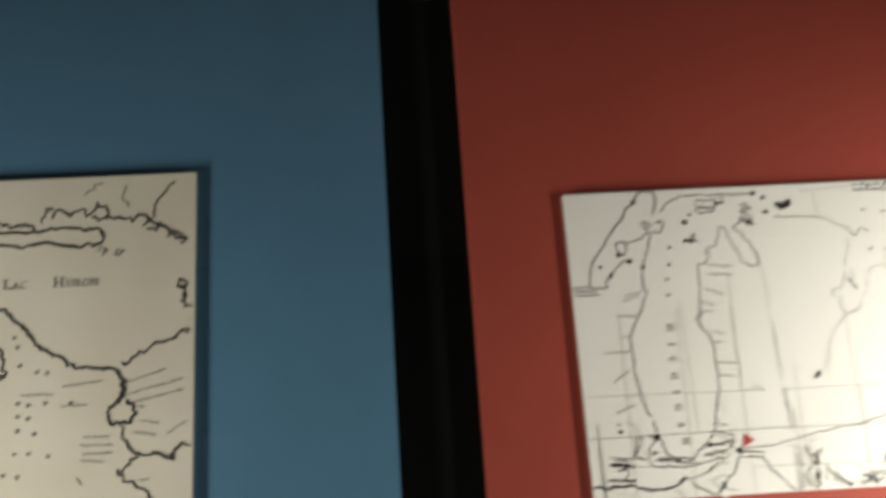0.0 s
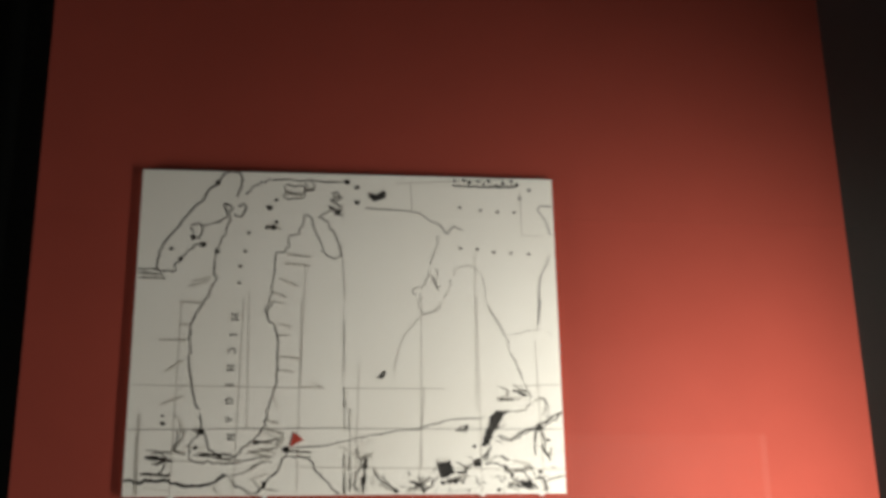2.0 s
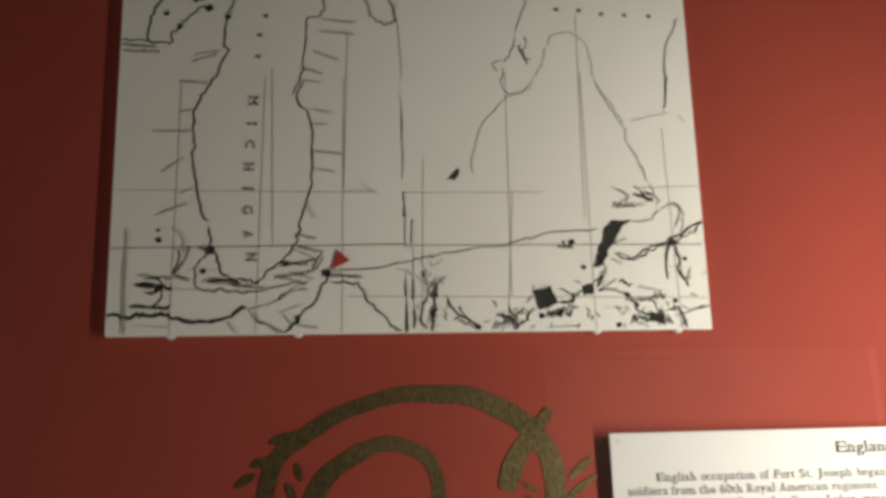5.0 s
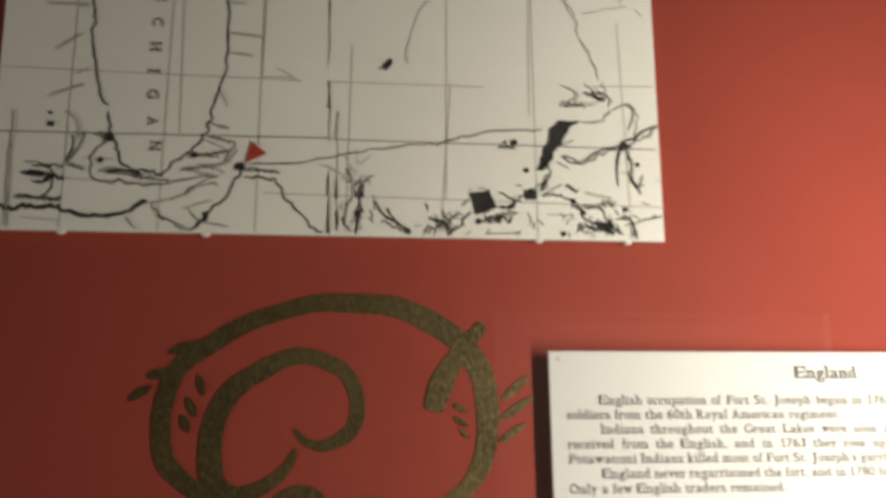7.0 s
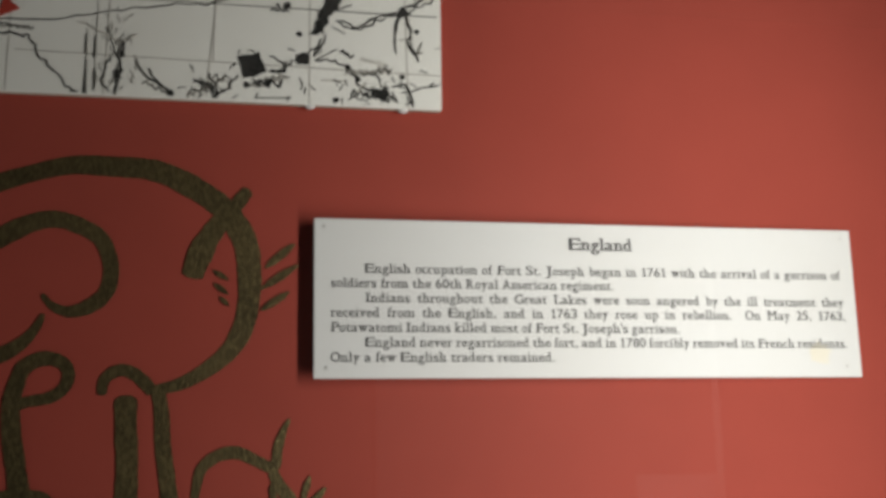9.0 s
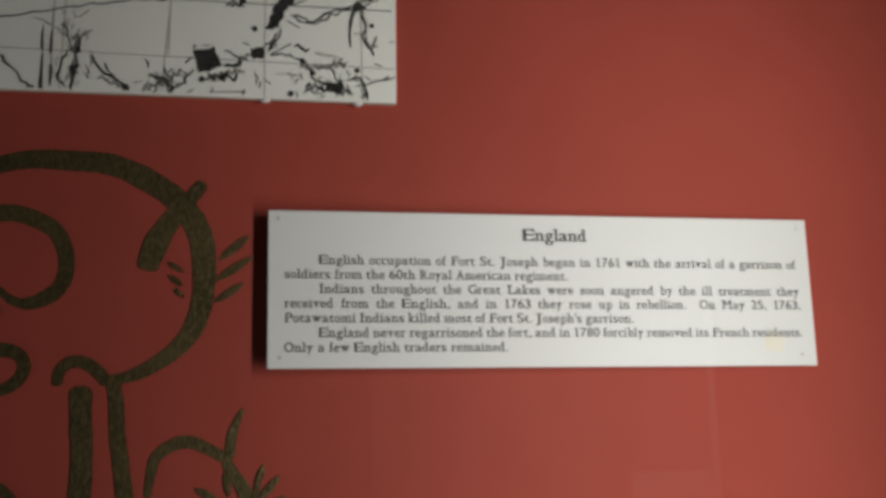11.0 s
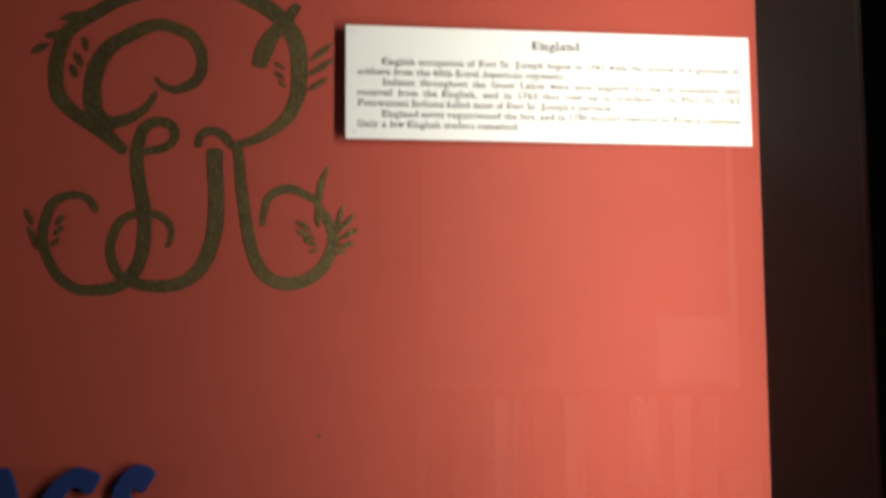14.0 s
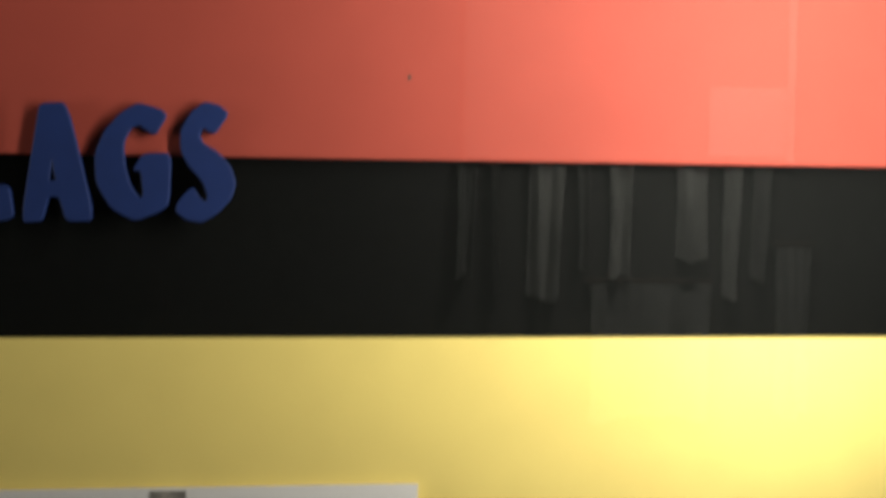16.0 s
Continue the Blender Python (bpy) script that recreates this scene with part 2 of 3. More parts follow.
@functools.lru_cache(maxsize=None)
def serif_glyph(ch):
    """One letter of the built-in face, one em high, with slab serifs set on the ends of its stems."""
    data = bpy.data.curves.new("glyph", "FONT")
    data.body, data.size = ch, 1.0
    me = curve_mesh(data)
    bm = bmesh.new()
    bm.from_mesh(me)
    bpy.data.meshes.remove(me)
    bmesh.ops.remove_doubles(bm, verts=bm.verts[:], dist=1e-4)
    verts = [(v.co.x, fit_height(ch, v.co.y), 0.0) for v in bm.verts]
    faces = [tuple(v.index for v in f.verts) for f in bm.faces]
    low, high = min(v.co.y for v in bm.verts), max(v.co.y for v in bm.verts)
    left, right = min(v.co.x for v in bm.verts), max(v.co.x for v in bm.verts)
    slabs = []
    for e in bm.edges:
        if len(e.link_faces) != 1 or ch in "oecsCGOSQ0235689.,'":
            continue
        a, b = e.verts[0].co, e.verts[1].co
        x0, x1, y = min(a.x, b.x), max(a.x, b.x), (a.y + b.y) / 2
        if abs(a.y - b.y) < 0.004 and 0.04 < x1 - x0 < 0.2:
            if y < low + 0.03 and ch not in "vwVWtgyj7":
                lead = 0.0 if ch in "adu" else OVERHANG
                slabs.append((x0 - lead, x1 + OVERHANG, fit_height(ch, y), fit_height(ch, y) + SLAB))
            elif ch not in "tfga1147A" and (y > high - 0.03 or (ch.islower() and abs(y - 0.449) < 0.03)):
                trail = OVERHANG if ch in "vwxyk" or ch.isupper() else 0.0
                slabs.append((x0 - OVERHANG, x1 + trail, fit_height(ch, y) - SLAB, fit_height(ch, y)))
            elif ch == "1" and y > high - 0.03:
                slabs.append((x0 - 0.12, x0, 0.58, 0.58 + SLAB))
        elif abs(a.x - b.x) < 0.004 and ch in "EFLT" and abs(a.y - b.y) < 0.2 and (y > high - 0.12 or y < low + 0.12) and (a.x > right - 0.06 or (ch == "T" and a.x < left + 0.06)):
            top = y > 0.5 * (low + high)
            x = a.x - 0.045 if a.x > right - 0.06 else a.x
            y = fit_height(ch, y)
            slabs.append((x, x + 0.045, y - 0.13, y) if top else (x, x + 0.045, y, y + 0.13))
    bm.free()
    for x0, x1, z0, z1 in slabs:
        k = len(verts)
        verts += [(x0, z0, 0.006), (x1, z0, 0.006), (x1, z1, 0.006), (x0, z1, 0.006)]
        faces.append((k, k + 1, k + 2, k + 3))
    lo, hi = min(v[0] for v in verts), max(v[0] for v in verts)
    gap = 0.04 if ch in "oecsOCGSQabdgpq" else 0.012
    wide = ADVANCE[ch] / 1000 - 2 * gap
    if ch in ".,'":
        gap, wide = 0.09, hi - lo
    elif ch in "0123456789":
        gap, wide = 0.04, 0.476 if ch != "1" else 0.34
        gap = (0.556 - wide) / 2
    k = wide / (hi - lo)
    return [(gap + (x - lo) * k, z, y) for x, z, y in verts], faces


def serif_type(name, words, x, z, em, mat, parent, width=None, turn=0.0, bold=0.0, align="LEFT", label="", proud=0.0002):
    """A line of printed serif type; its spaces are stretched until it fills the given width."""
    natural = sum(ADVANCE[c] for c in words) / 1000 * em
    spare = (width - natural) / max(words.count(" "), 1) if width else 0.0
    pen = -natural / 2 if align == "CENTER" else 0.0
    verts, faces = [], []
    for ch in words:
        if ch != " ":
            pts, polys = serif_glyph(ch)
            for shift, lift in ((0.0, 0.0), (bold, 0.012)) if bold else ((0.0, 0.0),):
                k = len(verts)
                verts += [(pen + (u + shift - bold / 2) * em, -proud - (y + lift) * em, v * em) for u, v, y in pts]
                faces += [tuple(i + k for i in f) for f in polys]
        pen += ADVANCE[ch] / 1000 * em + (spare if ch == " " else 0.0)
    me = bpy.data.meshes.new(name)
    me.from_pydata(verts, [], faces)
    me.transform(Matrix.Translation((x, 0, z)) @ Matrix.Rotation(radians(turn), 4, "Y"))
    me.materials.append(mat)
    ob = new(name, me)
    ob.parent = parent
    if label:
        ob["label"] = label
    return ob


def thing(name, place, label, category, group=""):
    ob = new(name)
    ob.matrix_world = place
    ob.empty_display_size = 0.05
    return tagged(ob, label, category, group)


# ---------------------------------------------------------------- the room and the case
structure("floor", (-2.4, 3.4, -3.91, 0.2, -0.1, 0.0), CARPET, "dark carpeted museum floor", "floor")
structure("ceiling", (-2.4, 3.4, -3.91, 0.2, 2.95, 3.05), CEILING_PAINT, "dim painted room ceiling", "ceiling")
structure("wall_back", (-2.4, 3.4, 0.0, 0.15, 0.0, 2.95), BLACK, "matt black back wall of the display case", "wall")
structure("wall_south", (-2.4, 3.4, -3.91, -3.76, 0.0, 2.95), PLASTER, "corridor plaster wall, coloured near black to mirror dimly", "wall")
structure("wall_west", (-2.55, -2.4, -3.91, 0.15, 0.0, 2.95), PLASTER, "plaster end wall, coloured near black to look dim", "wall")
structure("wall_east", (3.4, 3.55, -3.91, 0.15, 0.0, 2.95), PLASTER, "plaster end wall, coloured near black to look dim", "wall")
JAMB, FRONT, INNER = 0.9173, -0.735, -0.5933
structure("case_front_east", (JAMB, 3.4, FRONT, INNER, 0.0, 2.95), FRAME_BLACK, "black painted upright beside the display glass", "wall")
structure("case_front_west", (-2.4, -1.28, FRONT, INNER, 0.0, 2.95), FRAME_BLACK, "black painted upright beside the display glass", "wall")
structure("case_front_sill", (-1.28, JAMB, FRONT, INNER, 0.0, 0.52), FRAME_BLACK, "black painted front below the display glass", "wall")
structure("case_front_head", (-1.28, JAMB, FRONT, INNER, 2.5, 2.95), FRAME_BLACK, "black painted front above the display glass", "wall")
structure("case_side_east", (1.62, 1.68, INNER, 0.0, 0.0, 2.95), BLACK, "black end wall inside the case", "wall")
structure("case_side_west", (-1.86, -1.8, INNER, 0.0, 0.0, 2.95), BLACK, "black end wall inside the case", "wall")
structure("case_floor", (-1.8, 1.62, INNER, 0.0, 0.40, 0.46), BLACK, "black floor board of the case", "floor")
structure("case_ceiling", (-1.8, 1.62, INNER, 0.0, 2.74, 2.80), BLACK, "black top board of the case", "ceiling")

window = new("window_1")
tagged(window, "large clear glass front of the display case", "window", kind="structure")
pane = part("pane", box_mesh(-1.30, JAMB + 0.02, -0.731, -0.725, 0.50, 2.52), GLASS, window)
pane.visible_shadow = False

PANEL = -0.018


def wall_panel(x0, x1, z0, z1, mat, label):
    ob = link_mesh("display_panel", box_mesh(x0, x1, PANEL, -0.0005, z0, z1, 0.0012), mat)
    return tagged(ob, label, "panel", "painted display panels")


wall_panel(0.0357, 1.46, 1.1240, 2.738, RED, "brick red painted display panel on the black wall")
wall_panel(-1.50, -0.0832, 1.1240, 2.738, BLUE, "slate blue painted display panel on the black wall")
wall_panel(0.0357, 1.46, 0.470, 0.9446, YELLOW, "warm yellow painted display panel below the black band")

hole = link_mesh("nail_hole", blot(0, 0, 0.0022, 0.0004, 5), WALNUT)
hole.matrix_world = pose(0.6339, PANEL - 0.0002, 1.2058)
tagged(hole, "tiny dark nail hole in the red panel", "nail hole")
chip = link_mesh("paint_chip", blot(0, 0, 0.0018, 0.0004, 9), CARD)
chip.matrix_world = pose(1.236, PANEL - 0.0002, 2.048)
tagged(chip, "tiny pale chip in the red panel's paint", "paint chip")


# ---------------------------------------------------------------- map boards
def mount_board(owner, w, h, t, mat):
    """A foam-cored board, face at the owner's y = 0, with a paler core showing at its edges."""
    part("core", box_mesh(0.0006, w - 0.0006, 0.0008, t, 0.0006, h - 0.0006), CORE, owner, "cut foam core edge")
    bm = box_mesh(0, w, 0, 0.0016, 0, h, 0.0005)
    part("face_sheet", bm, mat, owner)


MAP_STROKES = (
    ("coastline", 3.2, "27,307 28,321 30,339 49,365 71,394 92,425 105,437 110,448 122,455 133,452 139,442 136,429 132,415"),
    ("coastline", 2.6, "144,418 157,434 176,443 199,443 246,443 284,443"),
    ("coastline", 2.6, "-1,308 27,307 49,306 54,317 59,325 67,333 74,341 84,346 89,345"),
    ("island", 2.6, "74,356 73,372 79,376 87,372 84,356 74,354"),
    ("coastline", 2.6, "83,372 98,376 113,383 124,389"),
    ("island", 3.2, "124,391 116,398 117,406 123,404 124,393"),
    ("island", 3, "128,391 139,387 145,396 143,404 135,403"),
    ("coastline", 2.8, "124,387 121,371 114,350 107,338 105,318 105,302 109,294 102,282 98,270 91,258 86,250 79,235 77,216 76,204 78,177 81,155 85,132 93,114"),
    ("coastline", 3.4, "95,106 97,93 103,78 109,62 119,56 134,53 143,51"),
    ("coastline", 2.8, "143,51 153,63 165,71 175,82 179,92 182,99 184,113 190,129 194,161 196,189 195,206 192,225 179,246 186,263"),
    ("coastline", 2.1, "175,249 182,263 186,287 188,311 191,335 203,338 207,352 206,360 218,362 224,373 227,385 231,392 237,389 241,377 247,361 252,348 257,336 263,330 272,327 280,332 279,343 273,361 263,378 253,387 249,390 262,397 278,395"),
    ("fold_line", 2, "282,411 282,382"),
    ("fold_line", 1.4, "282,353 285,296 286,240 287,201"),
    ("fold_line", 2.0, "286,230 287,157 287,87"),
    ("fold_line", 4, "288,60 288,0"),
    ("fold_line", 1.6, "295,92 296,40 297,1"),
    ("island", 2.4, "200,436 200,418 226,417 226,435 200,436"),
    ("island", 2, "229,442 231,430 242,434 238,443"),
    ("island", 2.4, "265,425 275,428 275,416 265,414 280,405 270,394 282,396"),
    ("coastline", 2.0, "314,404 341,403 373,401 397,395 409,387 421,382 427,374 433,368 441,379 453,373"),
    ("shoreline", 2.2, "417,364 419,351 410,330 404,310 397,289 387,287 382,281 386,275"),
    ("shoreline", 1.5, "391,277 392,253 410,251 422,265 433,281 437,298 442,310 451,318 467,319 479,308 484,290 487,269 493,253 503,233 516,217"),
    ("shoreline", 2, "416,315 418,306 413,293 421,289 414,288"),
    ("coastline", 2.0, "588,412 573,414 568,405 578,392 582,380 584,368"),
    ("coastline", 1.8, "582,337 577,324 568,307 564,291 564,266 562,237"),
    ("shoreline", 1.4, "520,219 544,225 563,229 580,221"),
    ("river", 5.5, "-1,19 12,20 21,18 35,20 52,21 64,17 83,14 106,14 118,19 125,24 132,27"),
    ("river", 2, "96,80 87,75 83,65 84,52 91,44 115,43 144,42 163,47 192,52"),
    ("river", 1.6, "88,54 105,52 124,50 139,49"),
    ("river", 2.6, "24,50 38,52 49,49 46,44 38,43"),
    ("river", 2.4, "52,45 50,34 42,26"),
    ("river", 2, "21,30 40,29 63,28"),
    ("river", 1.8, "26,60 48,58 59,57"),
    ("river", 1.6, "65,85 68,78 62,64"),
    ("river", 1.8, "214,62 261,65 291,72 326,79 362,85 390,88 413,97 440,101 481,103"),
    ("river", 2.6, "210,58 207,47 197,32 185,17 176,7 169,1"),
    ("river", 4.5, "185,17 180,12 176,5"),
    ("river", 2.6, "213,52 231,50 241,49 245,40 255,27 268,14 277,4 282,1"),
    ("river", 1.8, "212,60 226,59 242,58"),
    ("river", 1.5, "135,25 149,28 163,34 173,42 192,44"),
    ("river", 1.5, "138,24 145,14 154,7 164,2"),
    ("shoreline", 3.0, "513,112 532,113 542,118 545,130 542,141 536,155 529,172 525,183 518,194 517,212"),
    ("shoreline", 1.6, "517,212 507,229 488,264"),
    ("river", 2.4, "563,275 563,254 559,233"),
    ("river", 2.4, "497,77 510,72 521,73 532,80 540,86 556,88 565,94 579,102 589,110"),
    ("river", 2.2, "556,88 551,78 548,59"),
    ("river", 2.2, "558,86 562,72 563,51"),
    ("river", 1.4, "565,97 571,110 568,124 560,127"),
    ("river", 2.2, "487,66 483,53 479,44"),
    ("river", 2.2, "440,30 453,32 456,37 463,41"),
    ("river", 2.4, "478,41 492,40 507,36 514,27 518,19 533,15"),
    ("river", 2, "554,15 573,19 589,24"),
    ("river", 2.4, "393,4 401,9 409,17 415,22"),
    ("river", 2, "517,30 530,32 534,25 542,18"),
    ("river", 1.8, "520,14 528,10 536,12"),
    ("river", 1.8, "472,44 476,52 485,50"),
    ("river", 1.4, "524,139 535,142 542,138"),
    ("river", 1.4, "531,145 537,135"),
    ("river", 1.2, "500,146 516,138 504,128 531,129"),
    ("river", 2, "339,25 345,18 354,8 358,5"),
    ("river", 2, "376,17 389,10 401,5"),
    ("river", 1.8, "387,24 395,14 398,4"),
    ("river", 1.8, "388,5 396,13"),
    ("river", 1.6, "303,61 310,45 316,29 311,4"),
    ("river", 2.2, "319,50 316,37 317,23 313,14"),
    ("river", 1.6, "325,53 318,45"),
    ("river", 2.4, "307,35 304,19 307,3"),
    ("shoreline", 0.8, "423,259 414,251 401,249 392,243 375,223 361,197 357,164"),
    ("hatch_stroke", 1.6, "72,284 97,292"),
    ("hatch_stroke", 1.6, "60,262 91,261"),
    ("hatch_stroke", 1.6, "35,209 73,208"),
    ("hatch_stroke", 1.6, "46,165 69,181"),
    ("hatch_stroke", 1.6, "43,121 73,132"),
    ("hatch_stroke", 1.6, "75,292 101,297"),
    ("hatch_stroke", 1.6, "205,333 240,329"),
    ("hatch_stroke", 1.6, "202,319 238,316"),
    ("hatch_stroke", 1.6, "195,297 221,287"),
    ("hatch_stroke", 1.6, "181,279 206,271"),
    ("hatch_stroke", 1.6, "184,265 203,261"),
    ("hatch_stroke", 1.6, "196,232 215,228"),
    ("hatch_stroke", 1.6, "196,216 211,216"),
    ("hatch_stroke", 1.6, "198,187 227,183"),
    ("hatch_stroke", 1.6, "199,168 218,165"),
    ("hatch_stroke", 1.6, "62,229 75,232"),
    ("hatch_stroke", 1.8, "183,99 199,95"),
    ("hatch_stroke", 1.8, "177,89 202,82"),
    ("hatch_stroke", 1.8, "166,70 189,69"),
    ("hatch_stroke", 1.8, "173,62 198,55"),
    ("hatch_stroke", 1.8, "163,57 192,50"),
    ("hatch_stroke", 1.8, "208,78 200,63"),
    ("hatch_stroke", 1.8, "424,14 439,16"),
    ("hatch_stroke", 1.8, "491,93 501,95"),
    ("hatch_stroke", 1.8, "447,27 455,22"),
    ("hatch_stroke", 1.8, "518,44 541,40"),
    ("hatch_stroke", 1.8, "533,38 544,34"),
    ("hatch_stroke", 1.8, "524,22 515,14"),
    ("meridian_line", 2.0, "-2,87 289,89"),
    ("meridian_line", 2.0, "290,88 586,87"),
)
MAP_FAINT = (
    "15,103 18,0",
    "227,269 225,0",
    "394,273 392,34",
    "473,275 474,0",
    "555,212 560,-1",
    "147,268 142,0",
    "63,266 60,0",
    "307,180 303,0",
    "2,147 262,143",
    "285,143 427,143",
    "231,37 589,32",
    "34,47 144,43",
    "522,147 592,149",
    "154,278 157,87",
    "231,319 227,147",
    "380,444 383,397",
    "397,146 387,4",
    "472,340 469,115",
    "541,435 542,366 571,367",
    "358,443 521,453",
)
MAP_FINE = (
    (1.3, "15,108 16,87 15,75 15,40 16,3"),
    (1.6, "85,86 91,89 89,85 95,85 91,82"),
    (1.2, "57,107 65,103 71,93 72,83"),
    (1.5, "68,85 68,77"),
    (1.7, "77,88 74,78 70,70 63,61"),
    (1.7, "52,59 71,56"),
    (2.0, "22,30 59,27"),
    (3.0, "25,49 35,51 44,50 37,48 28,49"),
    (2.0, "34,57 48,55 52,50 48,43 35,42"),
    (1.3, "141,27 159,31 169,36 176,44 187,50"),
    (1.3, "163,22 172,24 188,29"),
    (1.6, "168,20 174,13 181,10 202,5"),
    (1.6, "140,15 153,10 165,4 169,2"),
    (1.3, "115,14 120,6 126,1"),
    (1.3, "136,25 141,16"),
    (1.3, "191,132 198,115"),
    (1.8, "184,100 200,96"),
    (1.6, "177,89 199,84 206,81 199,70 198,62"),
    (2.2, "165,70 192,69"),
    (1.6, "175,85 196,77"),
    (1.5, "93,56 107,56 128,51 95,51"),
    (3.0, "96,53 111,54 126,51"),
    (1.3, "76,64 102,63"),
    (1.3, "240,154 257,144"),
    (1.3, "227,145 255,145"),
    (1.3, "28,10 58,7"),
    (1.3, "79,148 65,141"),
    (2.0, "497,88 510,94"),
    (2.0, "496,78 506,77 515,72 527,81 539,86 553,90"),
    (2.0, "493,72 505,67"),
    (2.2, "556,92 549,76 549,51"),
    (1.6, "557,92 562,79 563,73 563,63"),
    (1.6, "551,64 563,64"),
    (2.4, "556,93 568,98 574,104 592,111"),
    (1.5, "561,105 567,120 562,131 547,124"),
    (1.7, "573,62 568,52 574,53"),
    (1.6, "584,56 591,58"),
    (1.3, "498,148 512,142 512,125"),
    (1.5, "497,127 511,127"),
    (1.3, "518,131 537,132"),
    (1.6, "521,150 532,141 544,138"),
    (2.4, "529,142 533,135 540,135"),
    (2.4, "439,43 452,36 452,29 438,28"),
    (3.0, "477,44 484,61"),
    (2.0, "480,41 497,52"),
    (2.0, "454,50 461,48"),
    (1.4, "279,64 292,60 308,51 316,49 329,56"),
    (1.5, "318,49 315,31"),
    (2.4, "330,31 336,20 349,12 357,5"),
    (2.0, "428,4 459,5"),
    (2.0, "426,21 432,14 431,21 440,14 441,22 448,15 451,21"),
    (2.0, "406,29 412,35"),
    (2.0, "413,43 415,47"),
    (1.8, "420,46 426,47"),
    (2.4, "287,144 287,133"),
    (2.0, "287,129 287,117"),
    (2.4, "287,53 288,36"),
    (3.4, "288,31 288,1"),
    (1.8, "295,115 294,89"),
    (2.0, "295,53 295,33"),
    (2.2, "296,23 296,4"),
    (1.8, "312,45 316,50 314,34"),
    (2.4, "310,20 318,23 311,17 318,16"),
    (2.4, "315,14 313,1"),
    (1.4, "484,23 506,22"),
    (2.2, "376,18 392,12 392,5"),
    (2.2, "381,20 387,14"),
    (2.0, "521,10 530,19"),
    (2.0, "547,16 551,5"),
    (2.0, "546,19 558,22 565,2"),
)
MAP_DOTS = (
    "288,443,4.5",
    "303,435,4",
    "303,412,4",
    "105,437,4.5",
    "89,345,5",
    "74,355,4",
    "108,335,3.5",
    "59,323,3.5",
    "45,338,3",
    "188,413,3",
    "179,401,5",
    "185,372,4.5",
    "541,424,2.5",
    "555,437,3",
    "189,380,3",
    "176,372,3",
    "97,84,6",
    "210,60,5",
    "47,95,3.5",
    "46,105,2",
    "91,63,3",
    "171,70,3.5",
    "556,90,5.5",
    "537,12,7",
    "568,72,2.5",
    "497,5,3",
    "465,64,3",
    "454,90,3.5",
    "446,90,2",
    "531,14,4",
    "507,36,3",
    "358,5,3.5",
    "317,37,3",
    "314,18,3",
    "421,15,3",
    "439,18,3.5",
    "469,41,6",
    "516,25,3",
    "555,29,3",
    "445,449,2.5",
    "459,450,3",
    "467,447,3.5",
    "480,449,3",
    "488,445,2.5",
    "495,450,3.5",
    "506,443,3",
    "517,447,3",
    "529,450,3",
    "537,445,3",
)
MAP_BARS = "452,408 482,404 507,402 532,402 452,346 476,345 500,341 525,340 551,339 151,363 147,336 141,314 140,290"
MICHIGAN = "136,241 135,216 134,194 133,170 133,147 133,125 134,100 137,77"
MAP_W, MAP_H = 0.5899, 0.4551


SCRIBBLES = (
    (441, 441, 500, 440, 2.5, INK), (495, 441, 535, 442, 3.5, INK), (200, 424, 224, 422, 3.5, MID_INK), (262, 404, 280, 398, 5, INK),
    (176, 372, 194, 370, 4, MID_INK), (230, 428, 242, 430, 3, MID_INK), (268, 420, 282, 418, 3, MID_INK), (409, 305, 418, 285, 3, MID_INK),
    (36, 300, 2, 303, 1.5, MID_INK), (4, 296, 40, 295, 1.2, MID_INK), (498, 130, 520, 128, 3, MID_INK), (520, 141, 540, 133, 3, INK),
    (30, 50, 62, 46, 2.5, INK), (60, 62, 78, 54, 3, MID_INK), (24, 28, 60, 26, 1.5, MID_INK), (120, 48, 150, 46, 1.2, MID_INK),
    (160, 56, 196, 62, 2, MID_INK), (164, 68, 200, 74, 2, MID_INK), (205, 58, 245, 56, 1.5, MID_INK), (440, 85, 456, 85, 2, INK),
    (500, 50, 512, 46, 3, INK), (562, 62, 570, 44, 2, INK), (505, 30, 545, 34, 3, MID_INK), (510, 12, 548, 8, 4, INK),
    (420, 14, 450, 24, 3, MID_INK), (372, 4, 402, 20, 4, MID_INK), (335, 14, 356, 4, 2.5, MID_INK),
)


